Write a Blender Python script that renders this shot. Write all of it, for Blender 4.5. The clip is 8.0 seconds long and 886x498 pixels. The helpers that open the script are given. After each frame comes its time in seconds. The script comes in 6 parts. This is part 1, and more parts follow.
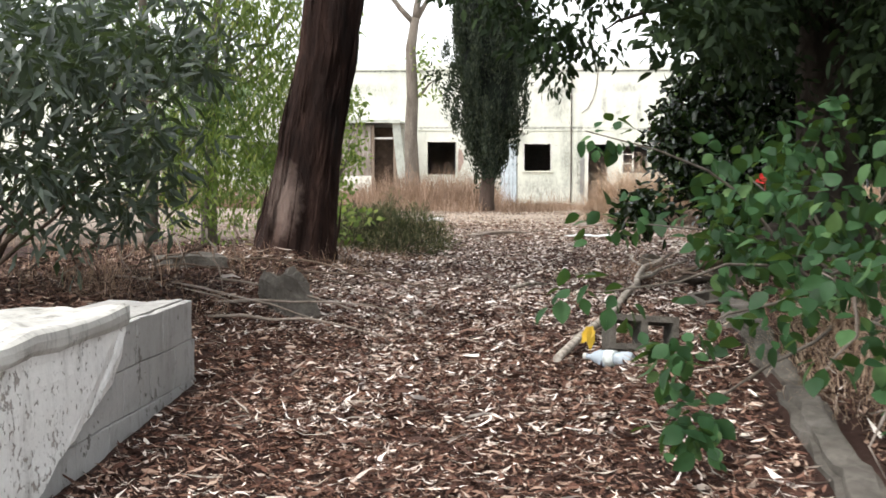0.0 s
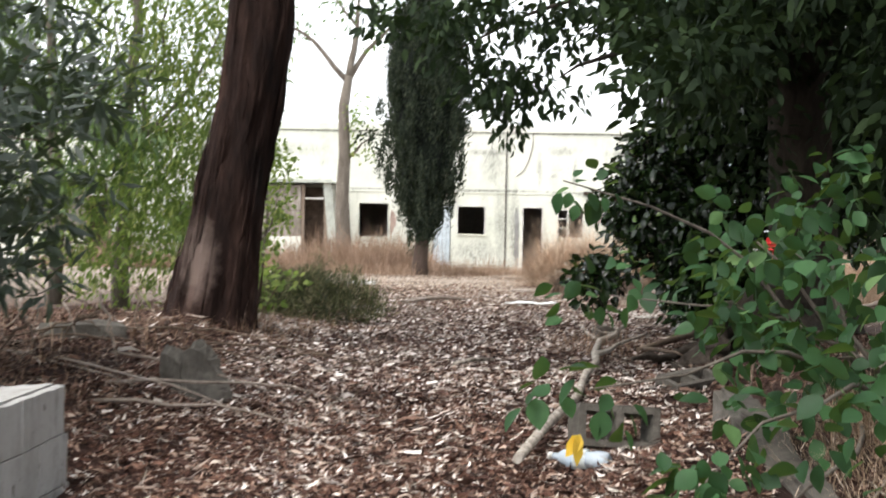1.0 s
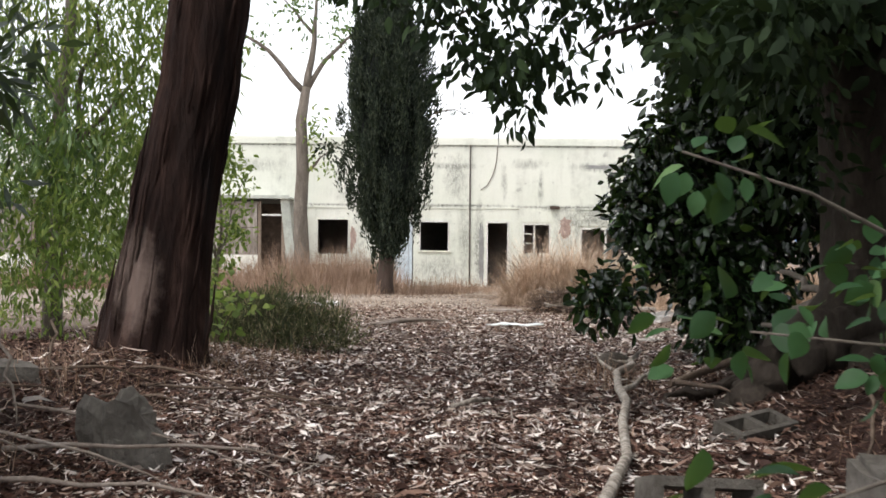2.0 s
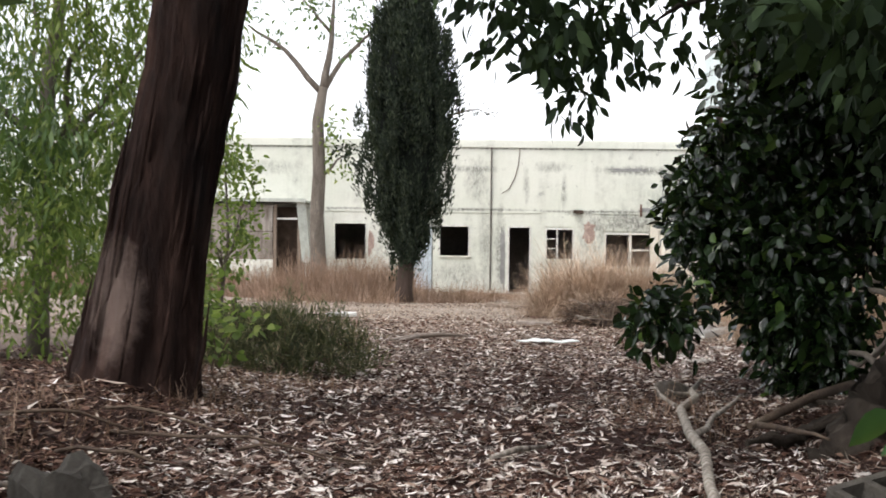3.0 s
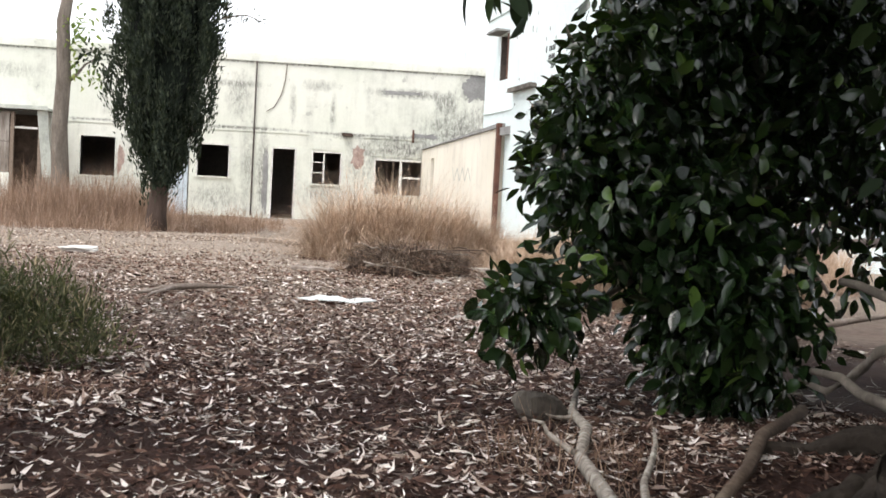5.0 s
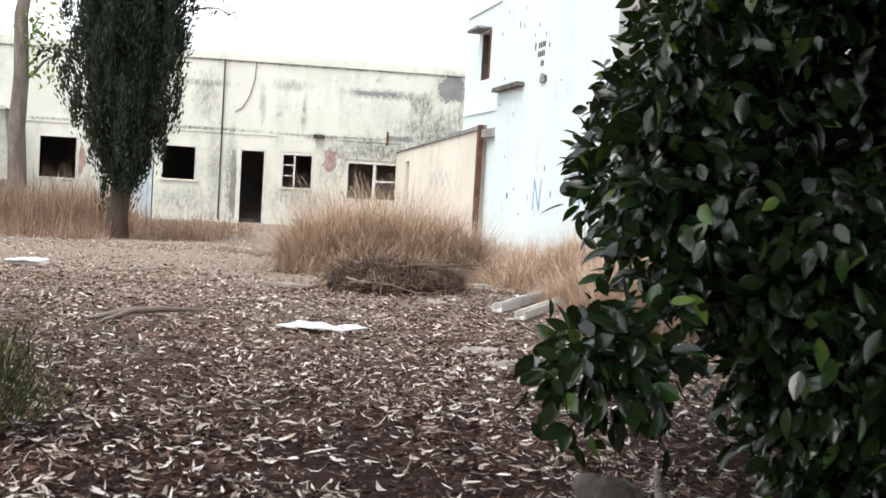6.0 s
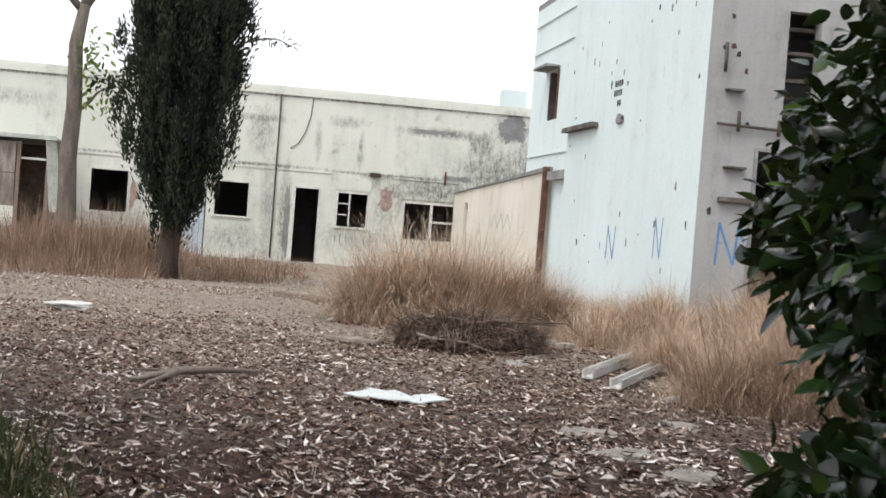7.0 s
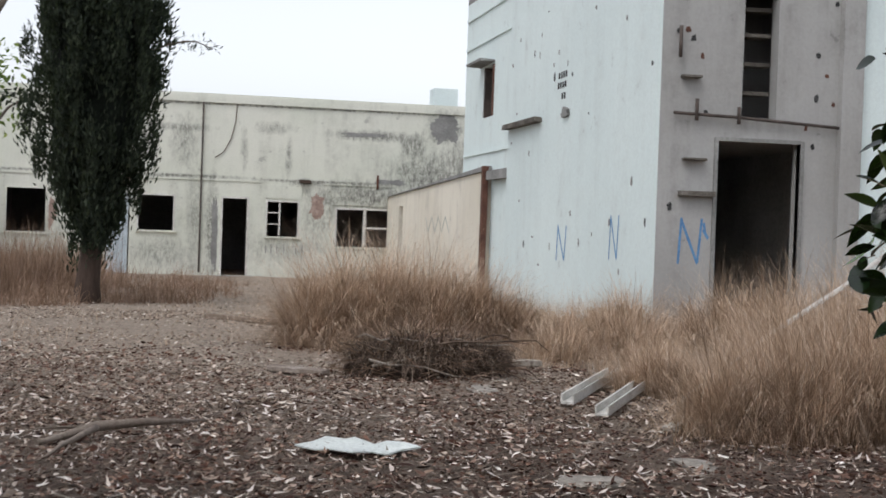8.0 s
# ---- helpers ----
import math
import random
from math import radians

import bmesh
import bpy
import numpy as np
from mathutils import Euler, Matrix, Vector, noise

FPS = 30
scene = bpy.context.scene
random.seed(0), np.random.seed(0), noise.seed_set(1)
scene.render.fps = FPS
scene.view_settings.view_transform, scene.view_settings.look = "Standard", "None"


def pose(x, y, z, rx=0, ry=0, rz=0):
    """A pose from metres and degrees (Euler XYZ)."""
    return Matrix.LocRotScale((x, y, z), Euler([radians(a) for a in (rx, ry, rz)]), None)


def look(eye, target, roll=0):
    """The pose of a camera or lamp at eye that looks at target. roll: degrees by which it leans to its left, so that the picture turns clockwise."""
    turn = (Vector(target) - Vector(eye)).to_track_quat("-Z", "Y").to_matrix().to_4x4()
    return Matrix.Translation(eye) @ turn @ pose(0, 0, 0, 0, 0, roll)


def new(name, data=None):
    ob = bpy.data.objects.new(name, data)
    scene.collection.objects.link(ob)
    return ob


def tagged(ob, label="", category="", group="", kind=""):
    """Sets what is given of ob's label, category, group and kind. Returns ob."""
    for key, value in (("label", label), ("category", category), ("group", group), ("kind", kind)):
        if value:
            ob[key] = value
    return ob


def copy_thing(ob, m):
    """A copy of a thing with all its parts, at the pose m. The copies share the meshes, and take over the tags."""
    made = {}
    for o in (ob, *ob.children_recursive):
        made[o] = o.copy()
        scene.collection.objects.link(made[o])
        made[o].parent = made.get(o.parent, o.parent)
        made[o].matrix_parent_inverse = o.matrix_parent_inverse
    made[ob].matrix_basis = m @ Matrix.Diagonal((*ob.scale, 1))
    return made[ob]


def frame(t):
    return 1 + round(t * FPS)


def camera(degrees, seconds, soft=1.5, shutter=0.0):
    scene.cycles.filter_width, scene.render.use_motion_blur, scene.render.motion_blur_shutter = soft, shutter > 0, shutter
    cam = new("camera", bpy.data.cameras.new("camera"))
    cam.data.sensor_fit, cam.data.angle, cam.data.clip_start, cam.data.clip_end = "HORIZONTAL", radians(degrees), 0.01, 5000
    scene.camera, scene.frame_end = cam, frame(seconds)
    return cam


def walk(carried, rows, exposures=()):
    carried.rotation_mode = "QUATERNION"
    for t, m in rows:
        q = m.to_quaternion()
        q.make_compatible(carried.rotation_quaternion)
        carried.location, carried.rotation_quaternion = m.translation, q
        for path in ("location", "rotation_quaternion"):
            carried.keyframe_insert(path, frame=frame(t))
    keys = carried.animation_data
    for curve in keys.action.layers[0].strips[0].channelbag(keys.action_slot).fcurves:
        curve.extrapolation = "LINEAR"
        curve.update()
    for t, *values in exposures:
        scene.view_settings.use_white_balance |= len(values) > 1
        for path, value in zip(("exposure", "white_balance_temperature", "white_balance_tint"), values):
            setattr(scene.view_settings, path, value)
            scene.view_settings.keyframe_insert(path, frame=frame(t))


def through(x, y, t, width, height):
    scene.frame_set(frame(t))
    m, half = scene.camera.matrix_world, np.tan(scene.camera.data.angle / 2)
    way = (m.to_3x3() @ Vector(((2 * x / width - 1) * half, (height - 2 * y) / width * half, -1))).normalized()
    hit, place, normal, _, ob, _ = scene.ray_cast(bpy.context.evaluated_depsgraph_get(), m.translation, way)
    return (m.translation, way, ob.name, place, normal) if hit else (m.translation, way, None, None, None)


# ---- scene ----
cam = camera(36.0, 8.0, soft=1.6, shutter=0.25)
PATH = [
    (0, (0.514, -0.257, 0.971), (0.342, 1.732, 0.856), 0.2),
    (0.5, (0.397, 0.337, 0.966), (0.193, 2.323, 0.842), 1.3),
    (1, (0.369, 1.021, 0.951), (0.298, 3.02, 0.929), 1.1),
    (1.5, (0.232, 2.051, 0.884), (0.24, 4.051, 0.919), 0.1),
    (1.7, (0.17, 2.366, 0.893), (0.165, 4.366, 0.911), 0.9),
    (2.8, (0.006, 3.991, 0.98), (-0.016, 5.991, 0.976), -1.1),
    (3, (-0.006, 4.222, 0.984), (-0.04, 6.221, 0.993), 0.7),
    (3.5, (-0.141, 4.864, 1.012), (0.021, 6.857, 0.986), 1.5),
    (4, (-0.14, 5.733, 1.071), (-0.028, 7.729, 1.002), 4.2),
    (4.5, (-0.196, 6.426, 1.105), (0.019, 8.413, 1.017), 4.9),
    (5, (-0.163, 7.173, 1.133), (0.163, 9.144, 1.037), 3.0),
    (6.5, (-0.157, 9.659, 1.182), (0.224, 11.621, 1.104), 3.4),
    (7, (-0.223, 10.305, 1.216), (0.078, 12.282, 1.18), 4.5),
    (7.5, (-0.273, 10.936, 1.269), (0.071, 12.906, 1.247), 5.1),
    (8, (-0.198, 11.698, 1.283), (0.204, 13.657, 1.255), 2.0),
]
walk(cam, [(t, look(eye, target, roll)) for t, eye, target, roll in PATH], exposures=[(0.0, 1.7, 6600, 10), (1.0, 1.7, 6550, 10), (1.5, 1.35, 6550, 11), (3.0, 1.22, 6500, 12), (4.5, 1.42, 6550, 12), (5.0, 1.45, 6500, 12), (6.5, 1.25, 6400, 12), (7.5, 0.64, 6350, 12), (8.0, 0.5, 6300, 12)])

# ---- light ----
world = bpy.data.worlds.new("sky")
scene.world = world
world.use_nodes = True
wn, wl = world.node_tree.nodes, world.node_tree.links
sky = wn.new("ShaderNodeTexSky")
sky.sky_type, sky.sun_disc = "NISHITA", False
sky.sun_elevation, sky.sun_rotation = radians(58), radians(223)
sky.air_density, sky.dust_density, sky.ozone_density = 1.0, 2.0, 0.6
haze = wn.new("ShaderNodeHueSaturation")
haze.inputs["Saturation"].default_value = 0.22
wl.new(sky.outputs[0], haze.inputs["Color"])
wl.new(haze.outputs[0], wn["Background"].inputs["Color"])
wn["Background"].inputs["Strength"].default_value = 0.15
sun_data = bpy.data.lights.new("sun", "SUN")
sun_data.energy, sun_data.angle, sun_data.color = 0.6, radians(30), (1.0, 0.96, 0.9)
sun = new("sun", sun_data)
sun.matrix_world = look((-26, -18, 56), (0, 10, 0))


# ---- materials ----
def material(name, rough=0.8, metal=0.0):
    m = bpy.data.materials.new(name)
    m.use_nodes = True
    n = m.node_tree.nodes
    b = n["Principled BSDF"]
    b.inputs["Roughness"].default_value, b.inputs["Metallic"].default_value = rough, metal
    return m, n, m.node_tree.links, b


def noise_tex(n, l, scale, detail=6, rough=0.6, coord=None, stretch=None):
    t = n.new("ShaderNodeTexNoise")
    t.inputs["Scale"].default_value, t.inputs["Detail"].default_value, t.inputs["Roughness"].default_value = scale, detail, rough
    if coord is None:
        coord = n.new("ShaderNodeTexCoord").outputs["Object"]
    if stretch:
        mp = n.new("ShaderNodeMapping")
        mp.inputs["Scale"].default_value = stretch
        l.new(coord, mp.inputs["Vector"])
        coord = mp.outputs["Vector"]
    l.new(coord, t.inputs["Vector"])
    return t.outputs["Fac"]


def ramp(n, l, fac, stops):
    r = n.new("ShaderNodeValToRGB")
    e = r.color_ramp.elements
    while len(e) < len(stops):
        e.new(0.5)
    for el, (p, c) in zip(e, stops):
        el.position, el.color = p, (*c, 1) if len(c) == 3 else c
    l.new(fac, r.inputs["Fac"])
    return r.outputs["Color"]


def mix(n, l, fac, a, b, mode="MIX"):
    m = n.new("ShaderNodeMix")
    m.data_type, m.blend_type = "RGBA", mode
    if hasattr(fac, "node"):
        l.new(fac, m.inputs["Factor"])
    else:
        m.inputs["Factor"].default_value = fac
    for s, v in (("A", a), ("B", b)):
        sock = [i for i in m.inputs if i.name == s and i.type == "RGBA"][0]
        if hasattr(v, "node"):
            l.new(v, sock)
        else:
            sock.default_value = (*v, 1)
    return [o for o in m.outputs if o.type == "RGBA"][0]


def bump(n, l, b, fac, strength, dist=0.02):
    bp = n.new("ShaderNodeBump")
    bp.inputs["Strength"].default_value, bp.inputs["Distance"].default_value = strength, dist
    l.new(fac, bp.inputs["Height"])
    l.new(bp.outputs["Normal"], b.inputs["Normal"])


def two_scale(name, dark, mid, light, s1, s2, rough=0.85, bumps=0.5, dist=0.02, stretch=None):
    """A surface with broad patches and fine grain."""
    m, n, l, b = material(name, rough)
    if rough >= 0.85:
        b.inputs["Specular IOR Level"].default_value = 0.15
    f1, f2 = noise_tex(n, l, s1, stretch=stretch), noise_tex(n, l, s2, 8, 0.7, stretch=stretch)
    c1 = ramp(n, l, f1, [(0.3, dark), (0.55, mid), (0.75, light)])
    c2 = ramp(n, l, f2, [(0.25, (0.45, 0.45, 0.45)), (0.6, (1, 1, 1))])
    l.new(mix(n, l, 0.7, c1, c2, "MULTIPLY"), b.inputs["Base Color"])
    bump(n, l, b, f2, bumps, dist)
    return m


def leafy(name, stops, rough=0.5, through=0.25, tint=(0.25, 0.4, 0.05), spec=0.5, broad=0.0):
    """Leaves, each of its own shade, that let some light through."""
    m, n, l, b = material(name, rough)
    g = n.new("ShaderNodeNewGeometry")
    col = ramp(n, l, g.outputs["Random Per Island"], stops)
    f = noise_tex(n, l, 30.0, 3)
    col = mix(n, l, 0.35, col, ramp(n, l, f, [(0.3, (0.5, 0.5, 0.5)), (0.7, (1.2, 1.2, 1.2))]), "MULTIPLY")
    if broad:
        f = noise_tex(n, l, broad, 4, 0.65)
        col = mix(n, l, 0.85, col, ramp(n, l, f, [(0.33, (0.5, 0.45, 0.4)), (0.5, (0.95, 0.93, 0.91)), (0.66, (1.3, 1.27, 1.23))]), "MULTIPLY")
    l.new(col, b.inputs["Base Color"])
    b.inputs["Specular IOR Level"].default_value = spec
    if through > 0:
        t = n.new("ShaderNodeBsdfTranslucent")
        l.new(mix(n, l, 0.5, col, tint), t.inputs["Color"])
        s = n.new("ShaderNodeMixShader")
        s.inputs[0].default_value = through
        l.new(b.outputs[0], s.inputs[1]), l.new(t.outputs[0], s.inputs[2])
        l.new(s.outputs[0], n["Material Output"].inputs["Surface"])
    return m


def plaster(name, base, stain, grime, amount, seed, size=1.0):
    """Old limewash: blotches, streaks running down, bare grey patches."""
    m, n, l, b = material(name, 0.92)
    co = n.new("ShaderNodeTexCoord").outputs["Object"]
    mp = n.new("ShaderNodeMapping")
    mp.inputs["Location"].default_value = (seed, seed * 2, seed)
    l.new(co, mp.inputs["Vector"])
    co = mp.outputs["Vector"]
    broad = noise_tex(n, l, 0.35 * size, 5, 0.6, co)
    streak = noise_tex(n, l, 1.0 * size, 6, 0.65, co, (2.2, 2.2, 0.22))
    spots = noise_tex(n, l, 2.4 * size, 9, 0.72, co)
    fine = noise_tex(n, l, 22 * min(2.0, size), 6, 0.7, co)
    c = ramp(n, l, broad, [(0.3, stain), (0.62, base)])
    c = mix(n, l, mix(n, l, 1.0, ramp(n, l, streak, [(0.46, (0, 0, 0)), (0.68, (amount,) * 3)]), ramp(n, l, spots, [(0.42, (0.1,) * 3), (0.6, (1, 1, 1))]), "MULTIPLY"), c, grime)
    c = mix(n, l, ramp(n, l, spots, [(0.63, (0, 0, 0)), (0.66, (0.85 * min(1, amount * 1.3),) * 3)]), c, tuple(0.55 * g + 0.08 for g in grime))
    c = mix(n, l, 0.3, c, ramp(n, l, fine, [(0.3, (0.7,) * 3), (0.6, (1, 1, 1))]), "MULTIPLY")
    l.new(c, b.inputs["Base Color"])
    bump(n, l, b, fine, 0.35, 0.01)
    return m


def stained(m, blobs, grime):
    """Patches of black mould and bare render, and thin dark lines, on a wall: (x, z, half width, half height, depth of
    stain), frayed by noise.
    """
    n, l = m.node_tree.nodes, m.node_tree.links
    b = n["Principled BSDF"]
    col = b.inputs["Base Color"].links[0].from_socket
    co = n.new("ShaderNodeTexCoord").outputs["Object"]
    fray = noise_tex(n, l, 3.5, 9, 0.75, co, (1.4, 1.4, 0.7))
    speck = ramp(n, l, noise_tex(n, l, 9.0, 8, 0.8, co, (1.6, 1.6, 0.6)), [(0.4, (0.15,) * 3), (0.58, (1, 1, 1))])
    for x, z, rx, rz, deep in blobs:
        mp = n.new("ShaderNodeMapping")
        mp.inputs["Location"].default_value = (-x / rx, 0, -z / rz)
        mp.inputs["Scale"].default_value = (1 / rx, 0, 1 / rz)
        l.new(co, mp.inputs["Vector"])
        ln = n.new("ShaderNodeVectorMath")
        ln.operation = "LENGTH"
        l.new(mp.outputs["Vector"], ln.inputs[0])
        add = n.new("ShaderNodeMath")
        add.operation = "MULTIPLY_ADD"
        l.new(fray, add.inputs[0])
        add.inputs[1].default_value = -2.6
        l.new(ln.outputs["Value"], add.inputs[2])
        rg = n.new("ShaderNodeMapRange")
        rg.inputs["From Min"].default_value, rg.inputs["From Max"].default_value = -0.95, 0.0
        rg.inputs["To Min"].default_value, rg.inputs["To Max"].default_value = deep, 0.0
        l.new(add.outputs[0], rg.inputs["Value"])
        k = n.new("ShaderNodeMath")
        k.operation = "MULTIPLY"
        l.new(rg.outputs[0], k.inputs[0]), l.new(speck, k.inputs[1])
        col = mix(n, l, k.outputs[0], col, grime)
    l.new(col, b.inputs["Base Color"])


M_PLASTER = plaster("limewash_green", (0.675, 0.68, 0.605), (0.595, 0.615, 0.53), (0.24, 0.24, 0.21), 0.4, 3.1)
# thin wide entries: dark lines above the string courses and under the cornice
stained(M_PLASTER, [(0.35, 3.8, 0.4, 0.75, 0.7), (0.2, 4.2, 0.9, 0.12, 0.8), (6.4, 4.2, 1.5, 0.16, 1.0), (7.6, 3.95, 0.45, 0.35, 1.0), (7.9, 3.0, 1.1, 0.75, 0.95), (9.3, 3.2, 0.9, 1.2, 0.8), (3.6, 3.3, 0.1, 0.5, 0.8), (3.1, 4.3, 0.6, 0.18, 0.6), (2.2, 3.6, 0.12, 0.6, 0.6), (0.1, 2.69, 2.4, 0.06, 1.0), (4.9, 2.66, 2.4, 0.05, 1.0), (-4.2, 2.69, 2.0, 0.05, 0.9), (-0.3, 0.25, 0.9, 0.5, 0.7), (0.75, 1.3, 0.25, 1.6, 0.6), (1.25, 1.0, 0.2, 1.7, 0.9), (4.6, 1.5, 0.5, 1.0, 0.6), (3.4, 0.5, 1.2, 0.5, 0.5), (-3.4, 1.0, 0.5, 1.3, 0.5), (-7.5, 4.2, 1.5, 0.25, 0.5), (8.6, 4.6, 0.6, 0.5, 0.9), (6.05, 2.25, 1.5, 0.45, 1.0), (4.1, 2.62, 0.5, 0.12, 1.0), (3.0, 4.97, 6.0, 0.04, 0.9), (-8.0, 4.97, 6.0, 0.04, 0.9)], (0.13, 0.13, 0.115))
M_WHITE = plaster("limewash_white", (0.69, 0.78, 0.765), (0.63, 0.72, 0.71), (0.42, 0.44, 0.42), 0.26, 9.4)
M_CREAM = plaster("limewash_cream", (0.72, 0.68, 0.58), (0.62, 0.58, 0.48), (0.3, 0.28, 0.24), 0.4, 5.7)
# grey limewash; the front face's weaker light is put into its darker colour
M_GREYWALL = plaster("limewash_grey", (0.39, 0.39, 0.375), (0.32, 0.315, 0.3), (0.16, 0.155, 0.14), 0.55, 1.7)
M_CEMENT = two_scale("cement", (0.2, 0.2, 0.19), (0.28, 0.28, 0.27), (0.36, 0.36, 0.34), 1.5, 25)
M_DARK = two_scale("dark_room", (0.34, 0.33, 0.31), (0.48, 0.47, 0.45), (0.58, 0.57, 0.55), 1.0, 15)
M_SOIL = two_scale("leaf_mould_soil", (0.036, 0.019, 0.015), (0.074, 0.041, 0.032), (0.135, 0.083, 0.063), 1.3, 28, 0.95, 1.0, 0.05)
def dusty(m, y0, y1, colour):
    """Open courtyard soil: paler and drier than the leaf mould under the trees."""
    n, l = m.node_tree.nodes, m.node_tree.links
    b = n["Principled BSDF"]
    old = b.inputs["Base Color"].links[0].from_socket
    sep = n.new("ShaderNodeSeparateXYZ")
    l.new(n.new("ShaderNodeTexCoord").outputs["Object"], sep.inputs[0])
    rg = n.new("ShaderNodeMapRange")
    rg.inputs["From Min"].default_value, rg.inputs["From Max"].default_value = y0, y1
    add = n.new("ShaderNodeMath")
    add.operation = "MULTIPLY_ADD"
    l.new(noise_tex(n, l, 0.7, 5), add.inputs[0])
    add.inputs[1].default_value = 9.0
    l.new(sep.outputs["Y"], add.inputs[2])
    l.new(add.outputs[0], rg.inputs["Value"])
    grain = ramp(n, l, noise_tex(n, l, 14, 8, 0.75), [(0.3, tuple(0.45 * c for c in colour)), (0.65, colour)])
    l.new(mix(n, l, rg.outputs[0], old, grain), b.inputs["Base Color"])


dusty(M_SOIL, 19.5, 29.0, (0.43, 0.355, 0.285))
M_MOULD = two_scale("dark_mould", (0.045, 0.032, 0.026), (0.085, 0.062, 0.05), (0.15, 0.11, 0.09), 3, 30, 0.95, 1.0, 0.04)
M_BARK = two_scale("eucalyptus_bark", (0.014, 0.009, 0.008), (0.042, 0.023, 0.018), (0.13, 0.075, 0.058), 2.6, 14, 0.9, 1.0, 0.06, (2.4, 2.4, 0.6))
def scarred(m, at, radius):
    """A pale scar on the bark round one point, with a frayed edge."""
    n, l = m.node_tree.nodes, m.node_tree.links
    b = n["Principled BSDF"]
    old = b.inputs["Base Color"].links[0].from_socket
    co = n.new("ShaderNodeTexCoord").outputs["Object"]
    mp = n.new("ShaderNodeMapping")
    mp.inputs["Location"].default_value = [-a / r for a, r in zip(at, radius)]
    mp.inputs["Scale"].default_value = [1 / r for r in radius]
    l.new(co, mp.inputs["Vector"])
    ln = n.new("ShaderNodeVectorMath")
    ln.operation = "LENGTH"
    l.new(mp.outputs["Vector"], ln.inputs[0])
    add = n.new("ShaderNodeMath")
    add.operation = "MULTIPLY_ADD"
    l.new(noise_tex(n, l, 9.0, 6, 0.7), add.inputs[0])
    add.inputs[1].default_value = 1.1
    l.new(ln.outputs["Value"], add.inputs[2])
    f = ramp(n, l, add.outputs[0], [(0.95, (0.8, 0.8, 0.8)), (1.0, (0.8, 0.8, 0.8))])
    r = f.node.color_ramp
    r.elements[0].position, r.elements[1].position = 0.55, 0.99
    r.elements[1].color = (0, 0, 0, 1)
    sc = n.new("ShaderNodeMath")
    sc.operation = "MULTIPLY"
    l.new(add.outputs[0], sc.inputs[0])
    sc.inputs[1].default_value = 0.6
    l.new(sc.outputs[0], f.node.inputs["Fac"])
    l.new(mix(n, l, f, old, (0.27, 0.2, 0.17)), b.inputs["Base Color"])


scarred(M_BARK, (-1.97, 11.82, 0.7), (0.17, 0.4, 0.36))
M_GREYBARK = two_scale("grey_bark", (0.1, 0.085, 0.07), (0.17, 0.145, 0.12), (0.26, 0.23, 0.2), 3, 25, 0.88, 0.6, 0.02, (2, 2, 0.5))
M_FICUSBARK = two_scale("smooth_grey_bark", (0.034, 0.027, 0.021), (0.06, 0.048, 0.038), (0.105, 0.086, 0.07), 3, 22, 0.88, 0.9, 0.03, (1.6, 1.6, 0.7))
M_DEADWOOD = two_scale("bleached_wood", (0.13, 0.105, 0.085), (0.42, 0.375, 0.32), (0.6, 0.56, 0.5), 8, 45, 0.85, 0.6, 0.01, (3, 3, 0.6))
M_PINKBRICK = two_scale("bare_brick", (0.24, 0.17, 0.14), (0.37, 0.275, 0.235), (0.5, 0.4, 0.35), 6, 40)
M_OLDWALL = plaster("old_concrete", (0.43, 0.42, 0.4), (0.34, 0.33, 0.31), (0.15, 0.14, 0.12), 0.6, 4.3, 5.0)
M_OLDSTONE = two_scale("broken_concrete", (0.09, 0.08, 0.068), (0.16, 0.145, 0.125), (0.24, 0.22, 0.195), 4, 30, 0.92, 0.9, 0.03)
M_SLAB = two_scale("pale_paving", (0.22, 0.2, 0.175), (0.36, 0.33, 0.29), (0.5, 0.46, 0.41), 4, 30, 0.9, 0.6)
M_DRYWOOD = two_scale("dry_wood", (0.16, 0.125, 0.1), (0.26, 0.215, 0.18), (0.4, 0.35, 0.31), 5, 40, 0.85, 0.6, 0.01)
M_CYPBARK = two_scale("cypress_bark", (0.05, 0.035, 0.028), (0.085, 0.06, 0.048), (0.13, 0.1, 0.082), 3, 25, 0.9, 0.8, 0.02, (3, 3, 0.4))
M_TWIG = two_scale("twig", (0.07, 0.05, 0.04), (0.13, 0.095, 0.07), (0.2, 0.155, 0.12), 5, 40)
M_PLANK = two_scale("weathered_plank", (0.16, 0.12, 0.09), (0.24, 0.19, 0.15), (0.34, 0.28, 0.23), 3, 30, 0.9, 0.5, 0.01, (6, 1, 6))
M_PAINTED = two_scale("old_white_paint", (0.55, 0.54, 0.5), (0.68, 0.67, 0.63), (0.76, 0.75, 0.71), 3, 30)
M_RUST = two_scale("rusty_steel", (0.09, 0.045, 0.035), (0.15, 0.075, 0.055), (0.22, 0.125, 0.095), 3, 30, 0.85)
M_IRON = two_scale("dull_iron", (0.045, 0.035, 0.03), (0.085, 0.066, 0.056), (0.14, 0.11, 0.095), 4, 30, 0.8)
M_BLUEDOOR = two_scale("pale_blue_paint", (0.45, 0.52, 0.56), (0.56, 0.63, 0.67), (0.62, 0.68, 0.71), 1.5, 20)
M_BLUESPRAY = two_scale("blue_spray_paint", (0.1, 0.22, 0.42), (0.14, 0.3, 0.52), (0.2, 0.38, 0.6), 6, 40)
M_BLACKPAINT = two_scale("black_paint", (0.03, 0.03, 0.03), (0.06, 0.06, 0.06), (0.1, 0.1, 0.1), 6, 40)
M_ROOFSHEET = two_scale("weathered_sheet", (0.32, 0.34, 0.3), (0.45, 0.47, 0.42), (0.58, 0.6, 0.54), 2, 25)
